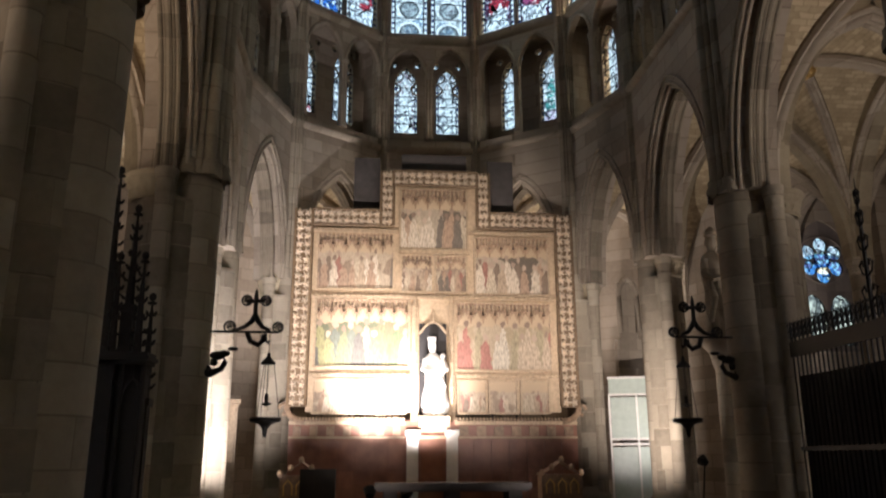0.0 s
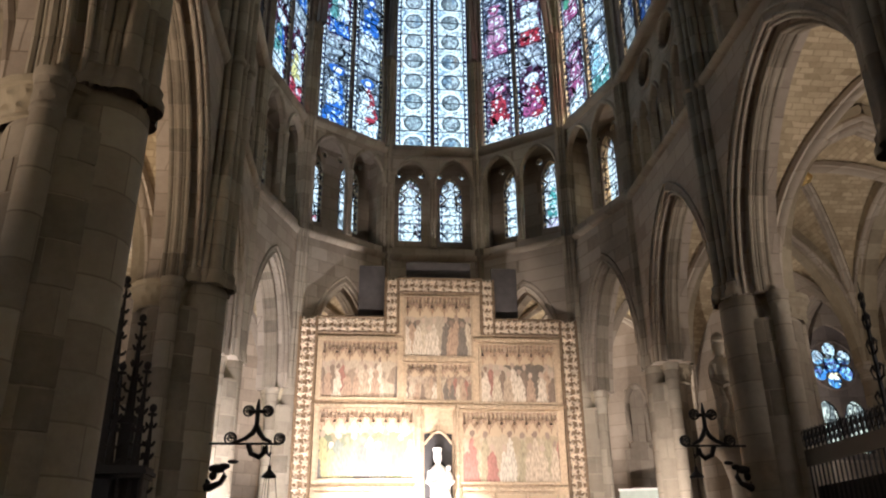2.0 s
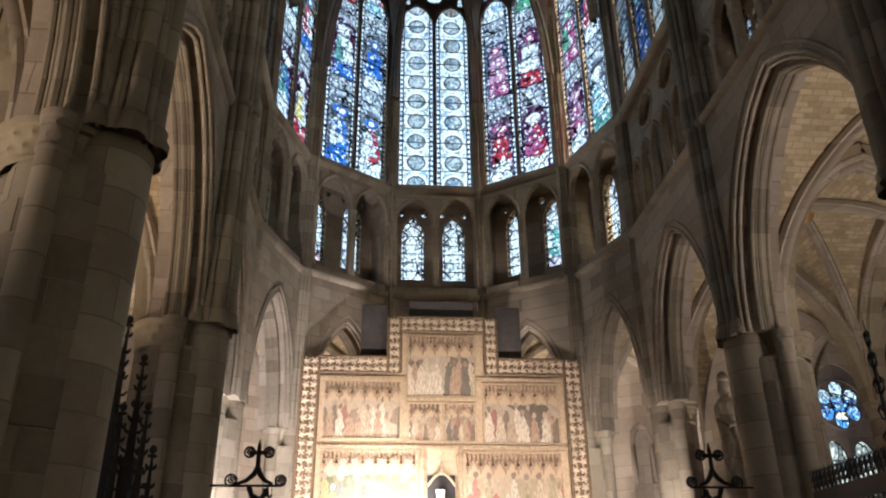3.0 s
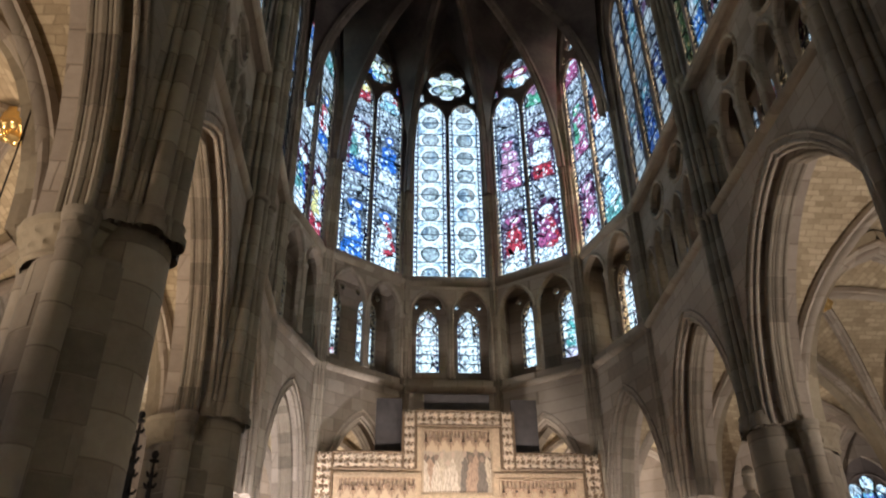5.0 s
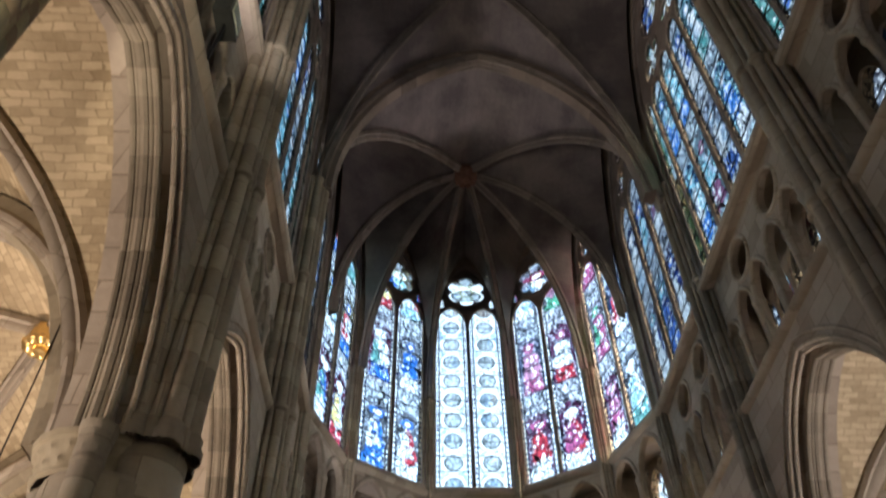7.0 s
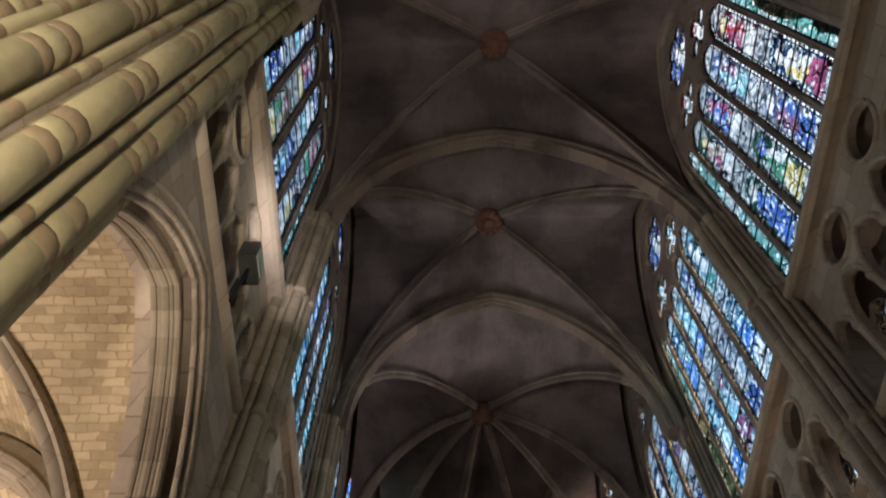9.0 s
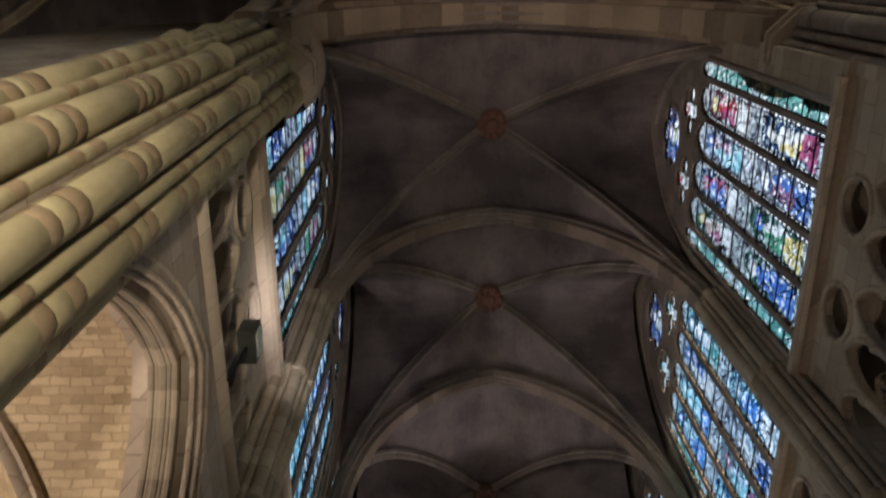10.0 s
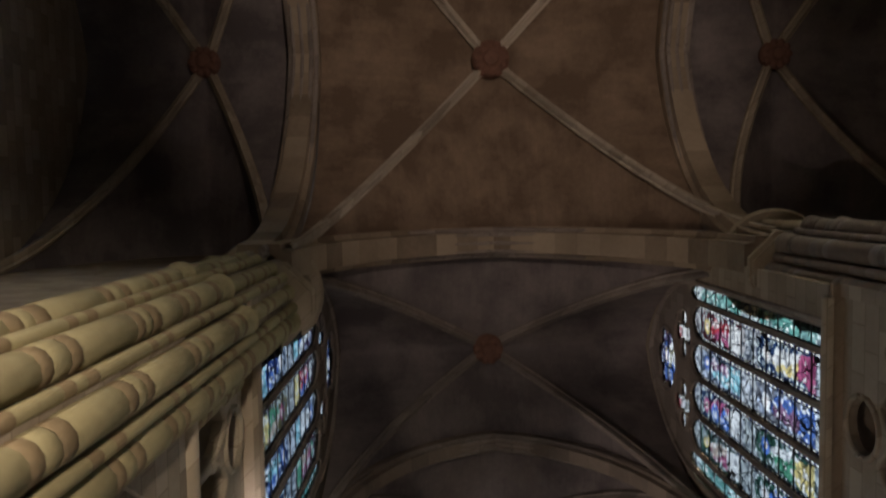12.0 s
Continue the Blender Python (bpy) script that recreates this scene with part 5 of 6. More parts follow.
for x0, x1, z0, z1 in ((-4.1, -3.62, 3.0, 8.72), (3.62, 4.1, 3.0, 8.72), (-3.62, -1.62, 8.26, 8.72), (1.62, 3.62, 8.26, 8.72), (-1.62, -1.26, 8.26, 9.98), (1.26, 1.62, 8.26, 9.98), (-1.26, 1.26, 9.54, 9.98)):
    leaves(band(x0, x1, z0, z1), x0, x1, z0, z1)
for s in (-1, 1):
    sh = Shape()
    sh.tube([(s * (3.62 + 0.5 * math.cos(a)), 0.05, 3.0 - 0.42 * math.sin(a)) for a in [math.pi / 2 * j / 8 for j in range(9)]], 0.09, 8)
    sh.tube([(s * (4.2 + 0.14 * math.cos(a)), 0.05, 2.92 + 0.14 * math.sin(a)) for a in [1.6 * math.pi * j / 12 for j in range(13)]], 0.05, 8)
    part("frame_scroll", sh, GILT, retable, "gilded scroll at the frame's foot")


def panel(x0, x1, z0, z1, mat, canopy=True):
    """A painted panel in a thin gilded frame, with a fringe of gilded tracery along its top."""
    sh = Shape()
    sh.face([(x0, 0.035, z0), (x1, 0.035, z0), (x1, 0.035, z1), (x0, 0.035, z1)], [(0, 0), (1, 0), (1, 1), (0, 1)])
    p = part("painted_panel", sh, mat, retable, "worn painted panel on a gold ground", 0)
    fr = Shape()
    t = 0.055
    fr.box(x0 - t, x0, -0.03, 0.07, z0 - t, z1 + t)
    fr.box(x1, x1 + t, -0.03, 0.07, z0 - t, z1 + t)
    fr.box(x0, x1, -0.03, 0.07, z0 - t, z0)
    fr.box(x0, x1, -0.03, 0.07, z1, z1 + t)
    part("panel_frame", fr, PALEGILT, p)
    if canopy:
        cn = Shape()
        tall = min(0.6, (z1 - z0) * 0.36)
        n = max(4, round((x1 - x0) / 0.12))
        for j in range(n):
            x = x0 + (j + 0.5) * (x1 - x0) / n
            d = tall * (0.75 + 0.25 * math.cos(j * 2.1))
            cn.tube([(x, 0.0, z1), (x, -0.02, z1 - d * 0.6), (x, 0.0, z1 - d)], [0.055, 0.045, 0.008], 6)
            cn.blob(x, -0.03, z1 - d * 0.62, 0.055, 0.05, 0.045, 6, 4)
            cn.tube([(x - 0.08, -0.01, z1 - d * 0.75), (x - 0.05, -0.02, z1 - d * 0.5), (x, -0.03, z1 - d * 0.36), (x + 0.05, -0.02, z1 - d * 0.5), (x + 0.08, -0.01, z1 - d * 0.75)], 0.02, 5)
        part("tracery_fringe", cn, GILT, p, "fringe of gilded tracery")
    return p


panel(-3.42, -1.25, 6.36, 7.98, PAINT_TAN)
panel(1.2, 3.36, 6.26, 7.94, PAINT_DARK)
panel(-1.02, 0.93, 7.6, 9.4, PAINT_DARK)
panel(-0.98, -0.1, 6.3, 7.34, PAINT_SMALL)
panel(0.02, 0.9, 6.3, 7.34, PAINT_SMALL)
panel(-3.4, -0.78, 4.12, 6.0, PAINT_GREEN)
panel(0.62, 3.36, 4.04, 5.95, PAINT_RED)
for x0 in (-3.4, -2.52, -1.64, 0.66, 1.56, 2.48):
    panel(x0, x0 + 0.76, 2.84, 3.7, PAINT_SMALL, False)
for xa, xb, z in ((-3.58, -0.72, 3.86), (0.6, 3.58, 3.86), (-3.58, 3.58, 6.12), (-3.58, -1.1, 8.1), (1.02, 3.58, 8.1), (-1.1, 1.02, 7.48)):
    sh = Shape()
    sh.box(xa, xb, -0.06, 0.08, z - 0.05, z + 0.05)
    n = round((xb - xa) * 6)
    for j in range(n):
        sh.blob(xa + 0.08 + (xb - xa - 0.16) * j / (n - 1), -0.07, z, 0.05, 0.03, 0.035, 6, 4)
    part("gilt_rail", sh, PALEGILT, retable)
# Flat near-black slab: the recess has no depth, its shade is the colour.
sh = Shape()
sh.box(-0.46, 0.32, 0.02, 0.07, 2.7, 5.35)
niche = part("niche", sh, NICHE_SHADE, retable, "flat dark panel standing for the shaded recess behind the statue")
sh = Shape()
for x in (-0.6, 0.47):
    sh.box(x - 0.09, x + 0.09, -0.08, 0.1, 2.6, 5.9)
    sh.tube([(x, -0.1, 2.6), (x, -0.1, 6.1)], 0.05, 8)
    for j in range(10):
        sh.blob(x, -0.12, 2.9 + j * 0.32, 0.07, 0.05, 0.05, 6, 4)
sh.tube([(-0.46 + 0.78 * j / 12, -0.05, 5.05 + 0.35 * math.sin(math.pi * j / 12)) for j in range(13)], 0.04, 6)
sh.tube([(-0.07, -0.05, 5.4), (-0.07, -0.05, 5.75)], [0.05, 0.01], 6)
part("niche_surround", sh, PALEGILT, niche, "gilded posts and trefoil arch")

statue = Shape()
prof = [(0.0, 2.72), (0.2, 2.73), (0.31, 2.84), (0.33, 3.0), (0.29, 3.3), (0.25, 3.62), (0.25, 3.85), (0.28, 4.08), (0.27, 4.25), (0.2, 4.38), (0.11, 4.45), (0.07, 4.5), (0.1, 4.58), (0.12, 4.68), (0.1, 4.79), (0.12, 4.82), (0.13, 4.92), (0.09, 4.93), (0.0, 4.9)]
rows = []
for r, z in prof:
    deep = 0.2 * max(0.0, min(1.0, (4.2 - z) / 0.6))
    rows.append([(-0.07 + 0.05 * math.sin(2.1 * (z - 2.7)) + r * (1 + deep * math.sin(7 * a + z * 2.2) + 0.5 * deep * math.sin(3 * a - z * 4)) * math.cos(a), RY - 0.22 + 0.62 * r * (1 + deep * math.sin(7 * a + z * 2.2)) * math.sin(a), z) for a in [2 * math.pi * j / 36 for j in range(36)]])
statue.grid(rows, closed=True)
statue.tube([(-0.3, RY - 0.24, 4.28), (-0.36, RY - 0.34, 4.0), (-0.22, RY - 0.48, 3.9), (-0.06, RY - 0.5, 3.98)], [0.09, 0.085, 0.07, 0.05], 8)
statue.tube([(0.16, RY - 0.24, 4.28), (0.26, RY - 0.36, 4.0), (0.12, RY - 0.48, 3.86)], [0.09, 0.09, 0.06], 8)
statue.blob(0.16, RY - 0.44, 4.1, 0.1, 0.1, 0.2, 10, 8)
statue.blob(0.17, RY - 0.46, 4.36, 0.07, 0.07, 0.08, 10, 8)
statue.tube([(0.1, RY - 0.42, 3.9), (0.18, RY - 0.42, 3.5), (0.1, RY - 0.4, 3.0)], [0.06, 0.1, 0.05], 8)
statue.tube([(-0.22, RY - 0.4, 3.8), (-0.1, RY - 0.42, 3.4), (-0.2, RY - 0.38, 2.9)], [0.05, 0.08, 0.05], 8)
st = part("statue", statue, MARBLE, None, "white painted standing statue in the altarpiece niche")
tagged(st, category="statue")
sh = Shape()
sh.box(-0.5, 0.36, RY - 0.5, RY + 0.02, 2.42, 2.72)
sh.box(-0.42, 0.28, RY - 0.44, RY + 0.02, 2.3, 2.42)
tagged(part("statue_console", sh, PALEGILT, None, "pale gilded console under the statue"), category="console")

# panelling below the altarpiece
wains = empty("wood_panelling", pose(0, RY + 0.05, 0), label="red-brown panelled wainscot under the altarpiece", category="panelling")
sh = Shape()
sh.box(-4.05, 4.05, 0.02, 0.2, 0, 2.62)
part("backing", sh, WOOD, wains)
for s, (xa, xb) in ((-1, (-4.05, -0.85)), (1, (0.55, 4.05))):
    n = 7
    for i in range(n):
        for z0, z1 in ((0.1, 0.75), (0.82, 1.25), (1.3, 2.1)):
            w = (xb - xa) / n
            sh = Shape()
            sh.box(xa + i * w + 0.03, xa + (i + 1) * w - 0.03, -0.02, 0.03, z0, z1)
            part("board", sh, WOOD, wains)
        sh = Shape()
        sh.box(xa + i * w + 0.12, xa + (i + 1) * w - 0.12, -0.03, 0.03, 2.2, 2.46)
        part("fret_square", sh, GILT, wains)
    sh = Shape()
    sh.box(xa, xb, -0.05, 0.04, 2.5, 2.6)
    sh.box(xa, xb, -0.04, 0.04, 2.13, 2.18)
    k = 36
    for j in range(k):
        sh.blob(xa + (xb - xa) * (j + 0.5) / k, -0.03, 2.66, 0.035, 0.04, 0.05, 6, 4)
    part("cornice", sh, PALEGILT, wains)
for x in (-0.64, 0.46):
    sh = Shape()
    sh.box(x - 0.16, x + 0.16, -0.12, 0.05, 0, 2.35)
    sh.box(x - 0.2, x + 0.2, -0.16, 0.05, 2.2, 2.35)
    part("pilaster", sh, MARBLE, wains, "white painted pilaster")
sh = Shape()
sh.box(-0.42, 0.3, -0.06, 0.05, 0.3, 2.12)
door = part("door_panel", sh, WOOD, wains, "polished red-brown door panel")
sh = Shape()
sh.box(-0.48, 0.36, -0.1, 0.04, 2.12, 2.2)
part("lintel", sh, PALEGILT, door)

# dark boards that flank the top of the altarpiece
for x0, x1, z0, z1 in ((-2.45, -1.66, 8.7, 10.55), (1.66, 2.45, 8.7, 10.55), (-1.0, 1.0, 10.1, 10.7)):
    sh = Shape()
    sh.box(x0, x1, RY + 0.4, RY + 0.5, z0, z1)
    for x in (x0 + 0.04, x1 - 0.04):
        sh.box(x - 0.03, x + 0.03, RY + 0.5, RY + 0.58, 0, z1)
    tagged(part("backing_board", sh, SCREEN, None, "dark grey-brown board standing behind the altarpiece"), category="board")

# altar
altar = empty("altar", pose(-0.1, 17.2, 0), label="dark stone altar table before the altarpiece", category="altar")
sh = Shape()
sh.box(-1.62, 1.62, -0.5, 0.5, 0.98, 1.1)
sh.box(-1.56, 1.56, -0.45, 0.45, 0.93, 0.98)
part("tabletop", sh, SCREEN, altar)
for x in (-1.3, 0, 1.3):
    sh = Shape()
    sh.box(x - 0.14, x + 0.14, -0.36, 0.36, 0, 0.93)
    part("leg", sh, SCREEN, altar)


def reliquary(x, y, label):
    """A gilded chest on legs with a gabled carved top."""
    t = empty("gilt_chest", pose(x, y, 0), label=label, category="chest", group="gilt chests")
    sh = Shape()
    sh.box(-0.5, 0.5, -0.25, 0.25, 0.62, 1.2)
    part("body", sh, GILT, t)
    sh = Shape()
    sh.grid([[(u, v, z) for u, z in ((-0.55, 1.2), (-0.3, 1.32), (0, 1.52), (0.3, 1.32), (0.55, 1.2))] for v in (-0.28, 0.28)])
    for u, z in ((-0.5, 1.25), (-0.25, 1.38), (0, 1.56), (0.25, 1.38), (0.5, 1.25)):
        sh.blob(u, -0.26, z, 0.07, 0.05, 0.08)
    part("crest", sh, GILT, t)
    for i, u in enumerate((-0.3, 0, 0.3)):
        sh = Shape()
        sh.tube([(u - 0.1, -0.27, 0.75), (u - 0.1, -0.27, 0.98), (u, -0.27, 1.1), (u + 0.1, -0.27, 0.98), (u + 0.1, -0.27, 0.75)], 0.025, 6)
        part("arch_ornament", sh, BRASS, t)
    for u in (-0.42, 0.42):
        for v in (-0.18, 0.18):
            sh = Shape()
            sh.lathe(u, v, [(0.05, 0), (0.06, 0.08), (0.03, 0.14), (0.045, 0.4), (0.03, 0.55), (0.05, 0.62)], 10)
            part("leg", sh, GILT, t)


reliquary(2.9, 20.0, "gilded carved chest on legs beside the altar")
reliquary(-3.45, 20.0, "gilded carved chest half hidden behind a dark box")
box = empty("loudspeaker", pose(-3.0, 19.0, 0), label="plain black box on a stand beside the altar", category="loudspeaker")
sh = Shape()
sh.box(-0.4, 0.4, -0.2, 0.2, 0.62, 1.36)
part("case", sh, DARKWOOD, box)
sh = Shape()
sh.box(-0.04, 0.04, -0.04, 0.04, 0, 0.62)
sh.box(-0.3, 0.3, -0.2, 0.2, 0, 0.04)
part("stand", sh, IRON, box)


# ---- iron brackets with hanging dishes ----
def spiral(cx, cz, r, turns, start, n=18, sign=1):
    return [(cx + r * (1 - 0.8 * j / n) * math.cos(start + sign * 2 * math.pi * turns * j / n), 0, cz + r * (1 - 0.8 * j / n) * math.sin(start + sign * 2 * math.pi * turns * j / n)) for j in range(n + 1)]


def bracket(m, mirror):
    t = empty("lamp_bracket", m, label="black wrought iron bracket with scrolls and a hanging dish", category="bracket", group="lamp brackets")
    s = -1 if mirror else 1

    def bar(name, pts, r):
        sh = Shape()
        sh.tube([(s * x, y, z) for x, y, z in pts], r, 8)
        return part(name, sh, IRON, t)

    bar("arm", [(-0.6, 0, 4.05), (0.86, 0, 4.05)], 0.022)
    bar("post", [(0.42, 0, 4.3), (0.42, 0, 4.72), (0.42, 0, 4.86)], [0.045, 0.04, 0.006])
    bar("cross_bar", [(0.26, 0, 4.62), (0.58, 0, 4.62)], 0.04)
    bar("stay", [(0.42, 0, 4.36), (0.36, 0, 4.24), (0.24, 0, 4.14), (0.08, 0, 4.08)], [0.05, 0.05, 0.04, 0.025])
    bar("stay", [(0.42, 0, 4.36), (0.48, 0, 4.24), (0.56, 0, 4.14), (0.7, 0, 4.08)], [0.05, 0.05, 0.04, 0.025])
    for x, z, r in ((-0.02, 4.14, 0.1), (0.84, 4.14, 0.09), (0.26, 4.63, 0.09), (0.6, 4.63, 0.09)):
        sh = Shape()
        sh.tube([(s * (x + r * math.cos(2 * math.pi * j / 16)), 0, z + r * math.sin(2 * math.pi * j / 16)) for j in range(16)], 0.02, 6, closed=True)
        sh.tube([(s * p[0], p[1], p[2]) for p in spiral(x, z, r * 0.8, 1.7, -1.57)], 0.016, 6)
        sh.tube([(s * (x - r), 0, z), (s * (x + r), 0, z)], 0.012, 5)
        part("roundel", sh, IRON, t, "pierced iron roundel")
    bar("pendant", [(0.3, 0, 4.03), (0.36, 0, 3.88), (0.5, 0, 3.82), (0.58, 0, 3.9), (0.6, 0, 4.0)], 0.05)
    bar("hook", [(0.62, 0, 4.02), (0.64, 0, 3.88), (0.68, 0, 3.84), (0.7, 0, 3.9)], 0.025)
    bar("leaf_arm", [(-0.62, 0, 3.34), (-0.3, 0, 3.3), (-0.12, 0, 3.38), (-0.06, 0, 3.5), (-0.1, 0, 3.62)], [0.1, 0.07, 0.05, 0.05, 0.03])
    sh = Shape()
    for x, z, a, b in ((-0.2, 3.62, 0.15, 0.08), (-0.08, 3.66, 0.1, 0.06), (-0.26, 3.5, 0.07, 0.08), (0.06, 3.74, 0.1, 0.04), (-0.4, 3.34, 0.12, 0.12)):
        sh.blob(s * x, 0, z, a, 0.04, b, 10, 6)
    part("leaf_plate", sh, IRON, t, "cut iron leaf")
    x = s * 0.7
    sh = Shape()
    sh.tube([(x, 0, 4.02), (x, 0, 3.66)], 0.007, 6)
    sh.lathe(x, 0, [(0.0, 3.7), (0.03, 3.66), (0.035, 3.6), (0.07, 3.56), (0.13, 3.5), (0.13, 3.47), (0, 3.46)], 14)
    part("smoke_cap", sh, IRON, t)
    for j in range(3):
        sh = Shape()
        a = 2 * math.pi * j / 3 + 0.3
        sh.tube([(x + 0.11 * math.cos(a), 0.11 * math.sin(a), 3.47), (x + 0.24 * math.cos(a), 0.24 * math.sin(a), 2.53)], 0.007, 5)
        part("chain", sh, IRON, t)
    sh = Shape()
    sh.tube([(x, 0, 3.47), (x, 0, 2.9)], 0.008, 5)
    sh.lathe(x, 0, [(0.0, 2.95), (0.035, 2.94), (0.035, 2.84), (0.02, 2.8), (0.11, 2.77), (0.02, 2.73), (0.0, 2.72)], 14)
    part("oil_lamp", sh, IRON, t)
    sh = Shape()
    sh.lathe(x, 0, [(0.0, 2.5), (0.26, 2.53), (0.28, 2.5), (0.26, 2.46), (0.12, 2.42), (0.05, 2.34), (0.03, 2.2), (0, 2.18)], 20)
    part("dish", sh, IRON, t)


bracket(pose(-4.4, 14.4, -0.23), False)
bracket(pose(4.72, 14.4, -0.23), True)

# ---- iron screen in the south arcade ----
screen = empty("iron_screen", pose(5.75, 0, 0), label="tall black wrought iron screen with spiked cresting", category="screen")
bar_shape = Shape()
bar_shape.tube([(0, 0, 0), (0, 0, 3.55)], 0.018, 6)
BARMESH = bar_shape.mesh("bar", IRON)
spike = Shape()
spike.tube([(0, 0, 3.6), (0, 0, 3.85), (0, 0, 4.0)], [0.02, 0.03, 0.004], 6)
for dz in (3.66, 3.78):
    for d in (-1, 1):
        spike.tube([(0, 0, dz), (0, d * 0.07, dz + 0.05), (0, d * 0.1, dz + 0.14), (0, d * 0.05, dz + 0.18)], 0.012, 5)
SPIKE = spike.mesh("spike", IRON)
big = Shape()
big.tube([(0, 0, 3.6), (0, 0, 5.0), (0, 0, 5.9)], [0.04, 0.035, 0.006], 6)
for dz in (3.9, 4.3, 4.7, 5.1, 5.45):
    for d in (-1, 1):
        w = 0.2 * (6.2 - dz) / 2.3
        big.tube([(0, 0, dz), (0, d * w * 0.7, dz + 0.06), (0, d * w, dz + 0.2), (0, d * w * 0.55, dz + 0.26), (0, d * w * 0.4, dz + 0.16)], 0.02, 5)
BIG = big.mesh("pinnacle", IRON)
n = 34
for i in range(n):
    yy = Y1 + 0.95 + (Y2 - Y1 - 1.9) * i / (n - 1)
    for nm, me in (("bar", BARMESH), ("pinnacle", BIG) if i in (6, 15) else ("spike", SPIKE)):
        ob = new(nm, me)
        ob.parent = screen
        ob.location = (0, yy, 0)
for z0, z1 in ((0.1, 0.2), (1.7, 1.78), (3.34, 3.62)):
    sh = Shape()
    sh.box(-0.03, 0.03, Y1 + 0.9, Y2 - 0.9, z0, z1)
    part("rail", sh, IRON, screen)

# Added boards: they darken the gaps by blocking the bright aisle beyond.
for i in range(8):
    y0 = Y1 + 0.95 + i * (Y2 - Y1 - 1.9) / 8
    sh = Shape()
    sh.box(0.05, 0.09, y0 + 0.01, y0 + (Y2 - Y1 - 1.9) / 8 - 0.01, 0.12, 3.0)
    sh.box(0.03, 0.05, y0 + 0.08, y0 + (Y2 - Y1 - 1.9) / 8 - 0.08, 0.3, 2.85)
    part("back_board", sh, DARKWOOD, screen, "added dark board that hides the lit aisle behind the bars")

# ---- dark carved pinnacles in the north arcade ----
def pinnacle(x, y, z1, label):
    t = empty("carved_pinnacle", pose(x, y, 0), label=label, category="pinnacle", group="carved pinnacles")
    sh = Shape()
    sh.box(-0.09, 0.09, -0.09, 0.09, 0, z1 - 1.6)
    sh.box(-0.12, 0.12, -0.12, 0.12, z1 - 1.72, z1 - 1.6)
    part("post", sh, DARKWOOD, t)
    sh = Shape()
    sh.tube([(0, 0, z1 - 1.6), (0, 0, z1 - 0.8), (0, 0, z1)], [0.075, 0.045, 0.012], 6)
    part("spire", sh, DARKWOOD, t)
    for j in range(6):
        sh = Shape()
        z, r = z1 - 1.48 + j * 0.23 + 0.03 * math.sin(j * 2.3 + x * 9), 0.085 * (1 - j / 8) + 0.02
        for a in range(4):
            b = a * 1.5708 + j * 0.4
            sh.tube([(0, 0, z), (r * math.cos(b), r * math.sin(b), z + 0.02), (1.5 * r * math.cos(b), 1.5 * r * math.sin(b), z + 0.08)], [0.022, 0.028, 0.018], 5)
        part("crocket", sh, DARKWOOD, t)
    sh = Shape()
    sh.blob(0, 0, z1, 0.06, 0.06, 0.07)
    sh.blob(0, 0, z1 - 0.1, 0.08, 0.08, 0.03)
    part("finial", sh, DARKWOOD, t)


for x, y, z in ((-6.02, 12.6, 6.2), (-5.69, 12.62, 5.55), (-5.5, 12.58, 4.75), (-5.84, 12.45, 4.7), (-5.36, 12.7, 4.1)):
    pinnacle(x, y, z, "dark carved wooden pinnacle with crockets between the piers")
stall = empty("carved_stall", pose(-5.8, 12.58, 0), label="dark wooden stall under carved pinnacles between the piers", category="stall")
sh = Shape()
sh.box(-0.5, 0.5, -0.1, 0.22, 0, 3.0)
part("back_panel", sh, DARKWOOD, stall)
sh = Shape()
for z, o in ((3.0, 0.03), (3.06, 0.07), (3.12, 0.04)):
    sh.box(-0.5 - o, 0.5 + o, -0.22 - o, 0.22 + o, z, z + 0.06)
part("cornice", sh, DARKWOOD, stall)
for q in range(4):
    sh = Shape()
    sh.tube([(-0.48 + q * 0.32, -0.16, 0), (-0.48 + q * 0.32, -0.16, 3.0)], 0.035, 8)
    part("colonnette", sh, DARKWOOD, stall)
for q in range(3):
    sh = Shape()
    sh.tube([(-0.32 + q * 0.32 - 0.15 * math.cos(math.pi * k / 10), -0.16, 2.35 + 0.42 * math.sin(math.pi * k / 10)) for k in range(11)], 0.028, 6)
    sh.tube([(-0.32 + q * 0.32, -0.16, 2.77), (-0.32 + q * 0.32, -0.16, 3.35)], [0.03, 0.008], 6)
    part("arch", sh, DARKWOOD, stall)

# ---- statue on a console and niche in the ambulatory ----
fig = Shape()
prof = [(0.0, 4.4), (0.26, 4.41), (0.34, 4.52), (0.33, 4.85), (0.28, 5.3), (0.26, 5.6), (0.3, 5.95), (0.31, 6.2), (0.24, 6.38), (0.12, 6.46), (0.09, 6.52), (0.14, 6.62), (0.15, 6.74), (0.12, 6.86), (0.16, 6.9), (0.13, 7.04), (0.05, 7.12), (0, 7.12)]
rows = []
for r, z in prof:
    deep = 0.18 * max(0.0, min(1.0, (6.2 - z) / 0.8))
    rows.append([(6.5 + 0.06 * math.sin(1.7 * z) + r * (1 + deep * math.sin(7 * a + z * 2.4)) * math.cos(a), 18.0 + 0.8 * r * (1 + deep * math.sin(7 * a + z * 2.4)) * math.sin(a), z) for a in [2 * math.pi * j / 32 for j in range(32)]])
fig.grid(rows, closed=True)
fig.tube([(6.22, 17.9, 6.25), (6.14, 17.78, 5.9), (6.3, 17.66, 5.72), (6.46, 17.64, 5.8)], [0.1, 0.09, 0.07, 0.05], 8)
fig.tube([(6.78, 17.9, 6.25), (6.88, 17.76, 5.95), (6.72, 17.64, 5.98), (6.62, 17.62, 6.15)], [0.1, 0.09, 0.07, 0.05], 8)
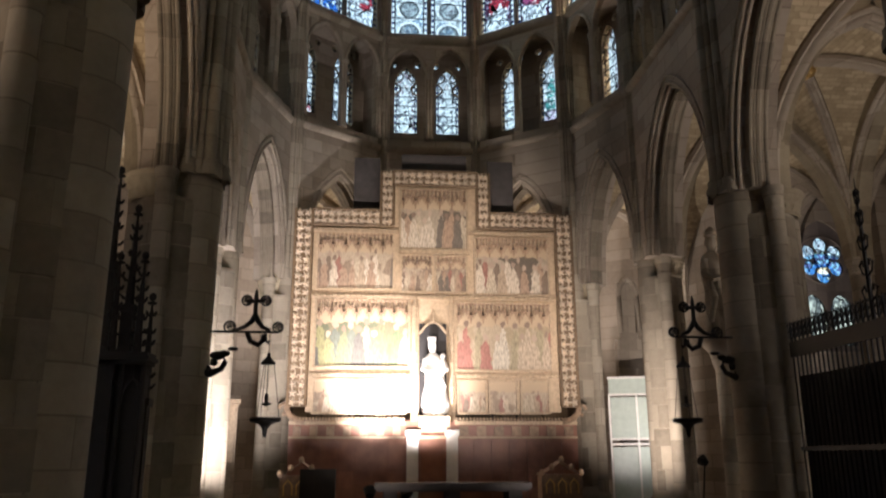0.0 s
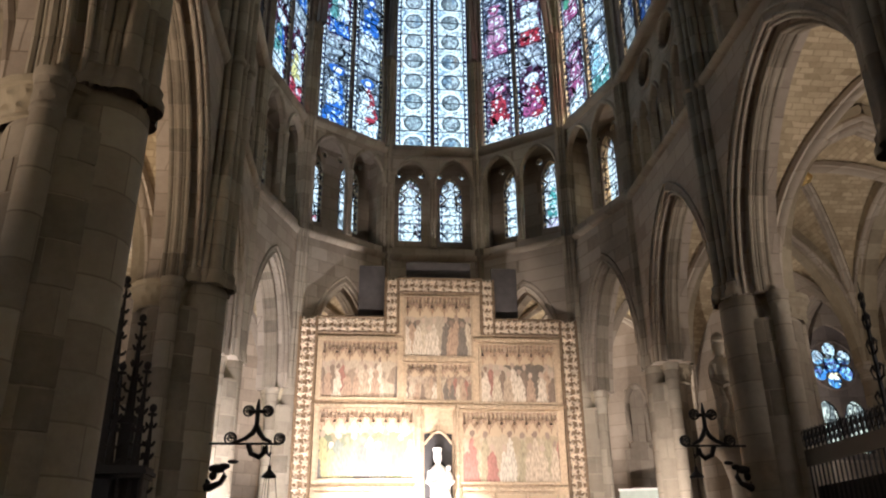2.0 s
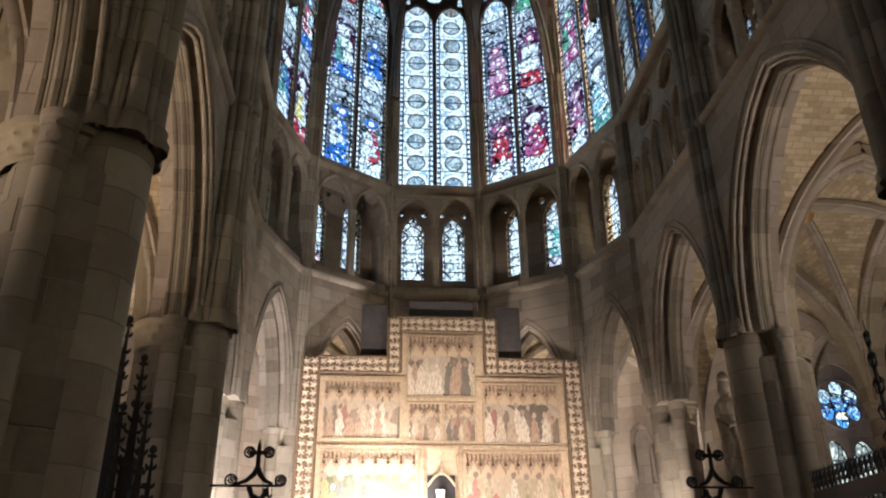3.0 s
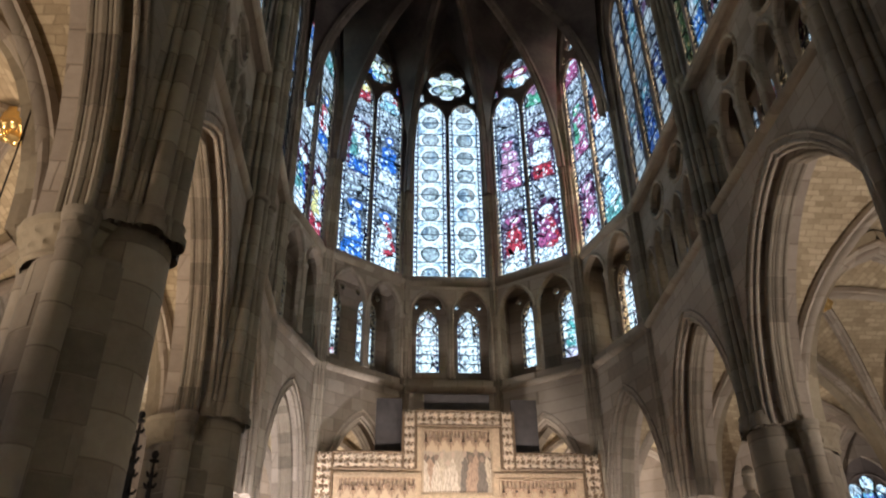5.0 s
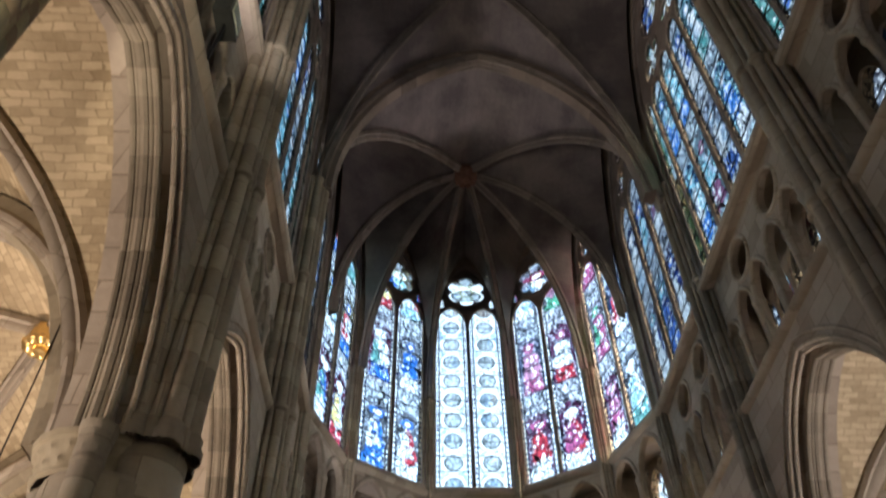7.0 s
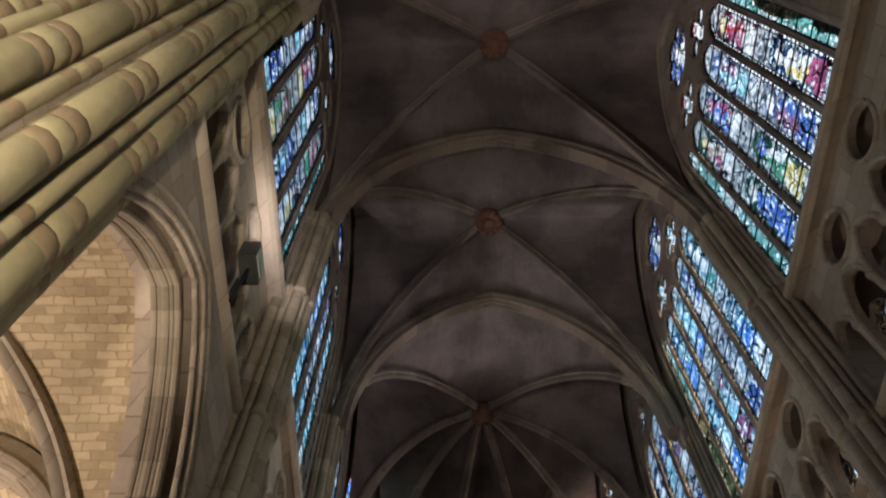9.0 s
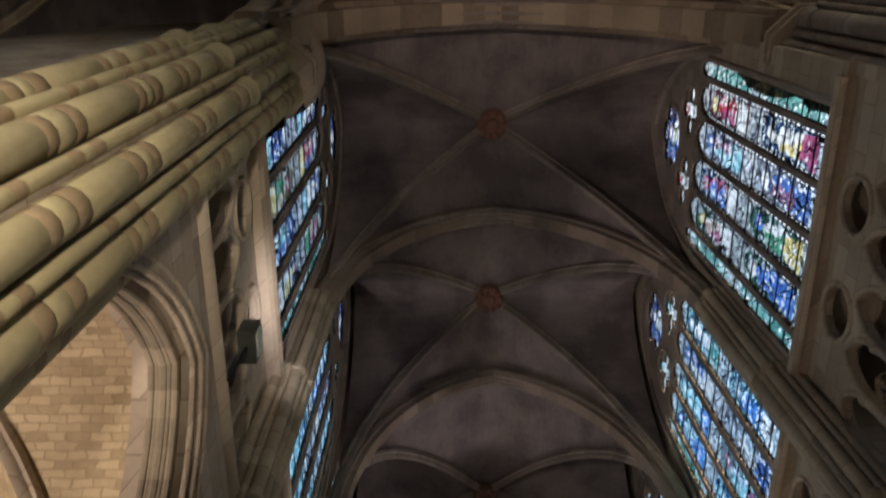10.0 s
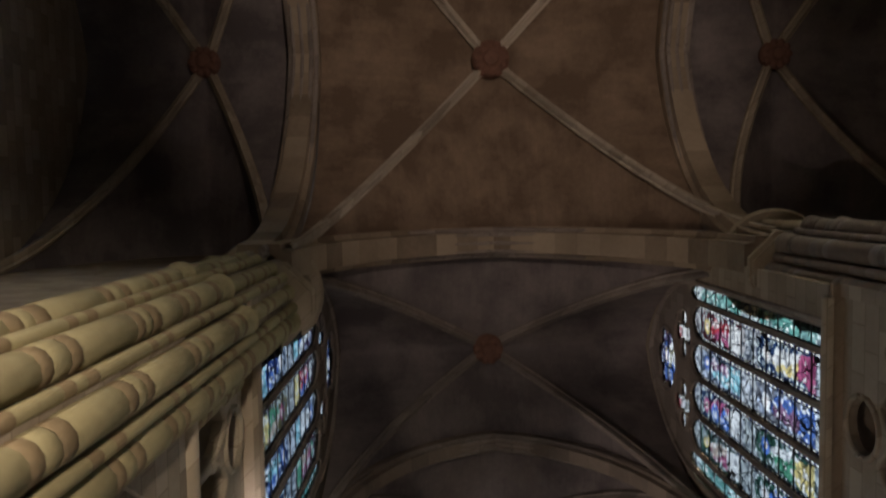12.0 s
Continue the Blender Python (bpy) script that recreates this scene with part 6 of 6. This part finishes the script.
fig.tube([(6.24, 17.8, 5.8), (6.3, 17.7, 5.3), (6.2, 17.74, 4.7)], [0.04, 0.09, 0.04], 8)
tagged(part("statue", fig, PIER_STONE, None, "weathered brown stone figure on a console"), category="statue")
stand = empty("console", pose(6.5, 18.0, 0), label="moulded stone console on a round shaft under a figure", category="console")
sh = Shape()
sh.lathe(0, 0, [(0.2, 3.6), (0.24, 3.7), (0.3, 4.0), (0.46, 4.2), (0.5, 4.25), (0.52, 4.4), (0, 4.41)], 16)
part("bracket", sh, MOULD, stand)
sh = Shape()
sh.lathe(0, 0, [(0.34, 0), (0.34, 0.3), (0.2, 0.45), (0.2, 3.6)], 12)
part("shaft", sh, PIER_STONE, stand)

FROST = plain("milky_glass", (0.5, 0.56, 0.48), 0.25, 0, 0.1)
sh = Shape()
sh.tube([(6.5 + u, 24.55, z) for u, z in Pointed(0, 0.3, 5.5, 6.7, 7.3).outline(0, 8)], 0.09, 8)
sh.box(6.2, 6.8, 24.6, 24.75, 5.3, 7.2)
sh.box(6.1, 6.9, 24.62, 24.95, 0, 5.3)
tagged(part("blind_niche", sh, MOULD, None, "small pointed blind niche on a stone panel"), category="niche")
gll = empty("panelled_cupboard", pose(-6.4, 23.3, 0, 0, 0, 18), label="pale panelled cupboard doors in the ambulatory", category="cupboard")
for x0 in (-0.78, 0.02):
    sh = Shape()
    sh.box(x0, x0 + 0.72, -0.03, 0.03, 1.5, 3.1)
    dr = part("door", sh, PALEGILT, gll)
    sh = Shape()
    sh.box(x0 + 0.1, x0 + 0.62, -0.05, -0.03, 1.62, 2.98)
    part("panel", sh, PALEGILT, dr)
sh = Shape()
sh.box(-0.86, 0.82, -0.02, 0.4, 0, 1.46)
sh.box(-0.86, 0.82, 0.03, 0.4, 1.46, 3.14)
sh.box(-0.92, 0.88, -0.08, 0.42, 3.14, 3.26)
part("body", sh, PALEGILT, gll)
glz = empty("glazed_screen", pose(6.15, 23.2, 0, 0, 0, -18), label="pale framed glazed screen in the ambulatory, brightly lit", category="screen")
for z0, z1 in ((0.3, 1.9), (2.15, 3.35)):
    for x0 in (-0.8, -0.02):
        sh = Shape()
        sh.box(x0, x0 + 0.74, -0.01, 0.01, z0, z1)
        part("pane", sh, FROST, glz)
sh = Shape()
for x in (-0.84, -0.04, 0.76):
    sh.box(x - 0.03, x + 0.03, -0.04, 0.04, 0, 3.45)
for z in (0.2, 1.95, 2.1, 3.4, 3.9):
    sh.box(-0.87, 0.79, -0.045, 0.045, z, z + 0.06)
part("frame", sh, MARBLE, glz)
sh = Shape()
sh.box(-0.84, 0.76, -0.02, 0.02, 3.46, 3.9)
part("frieze", sh, FROST, glz)

# ---- floodlight housings ----
for (x, y, z), (tx, ty, tz) in FLOODS[:-1]:
    m = look((x, y, z), (tx, ty, tz))
    t = empty("floodlight", m, label="small black floodlight on a thin stand", category="floodlight", group="floodlights")
    sh = Shape()
    rows = [[(r * math.cos(2 * math.pi * j / 12), r * math.sin(2 * math.pi * j / 12), zz) for j in range(12)] for r, zz in ((0.0, 0.3), (0.1, 0.3), (0.16, 0.12), (0.16, 0.1))]
    sh.grid(rows, closed=True)
    part("housing", sh, IRON, t)
    st = Shape()
    inv = m.inverted()
    a, b = inv @ Vector((x, y, max(0.0, z - 0.28) if z < 0.4 else 0)), inv @ (Vector((x, y, z)) - (Vector((tx, ty, tz)) - Vector((x, y, z))).normalized() * 0.25)
    st.tube([a, b], 0.02, 6)
    part("stand", st, IRON, t)

lan = empty("hanging_lantern", pose(-6.72, 8.0, 0), label="dark iron lantern hanging beside a pier", category="lantern")
sh = Shape()
sh.tube([(0, 0, 10.0), (0, 0, 5.6)], 0.012, 6)
part("chain", sh, IRON, lan)
sh = Shape()
sh.lathe(0, 0, [(0, 5.65), (0.05, 5.6), (0.06, 5.5), (0.2, 5.36), (0.22, 5.3), (0.1, 5.26)], 14)
part("cap", sh, IRON, lan)
for j in range(4):
    sh = Shape()
    a = math.pi / 2 * j + 0.4
    sh.tube([(0.14 * math.cos(a), 0.14 * math.sin(a), 5.28), (0.2 * math.cos(a), 0.2 * math.sin(a), 4.9), (0.13 * math.cos(a), 0.13 * math.sin(a), 4.5)], 0.018, 6)
    part("rib", sh, IRON, lan)
sh = Shape()
sh.lathe(0, 0, [(0, 4.3), (0.06, 4.32), (0.2, 4.44), (0.2, 4.52), (0.08, 4.56), (0.08, 4.75), (0, 4.76)], 14)
part("base", sh, IRON, lan)

fl = empty("floodlight", pose(-4.98, 5.75, 13.0, 0, 0, 90), label="square grey floodlight box on the triforium", category="floodlight", group="floodlights")
sh = Shape()
sh.box(-0.28, 0.28, -0.14, 0.14, -0.24, 0.24)
part("case", sh, TAN, fl)
sh = Shape()
sh.box(-0.2, 0.2, -0.17, -0.14, -0.16, 0.16)
part("lens", sh, FROST, fl)
sh = Shape()
sh.tube([(0, 0.0, -0.24), (0, 0.05, -1.25)], 0.03, 6)
part("bracket", sh, IRON, fl)
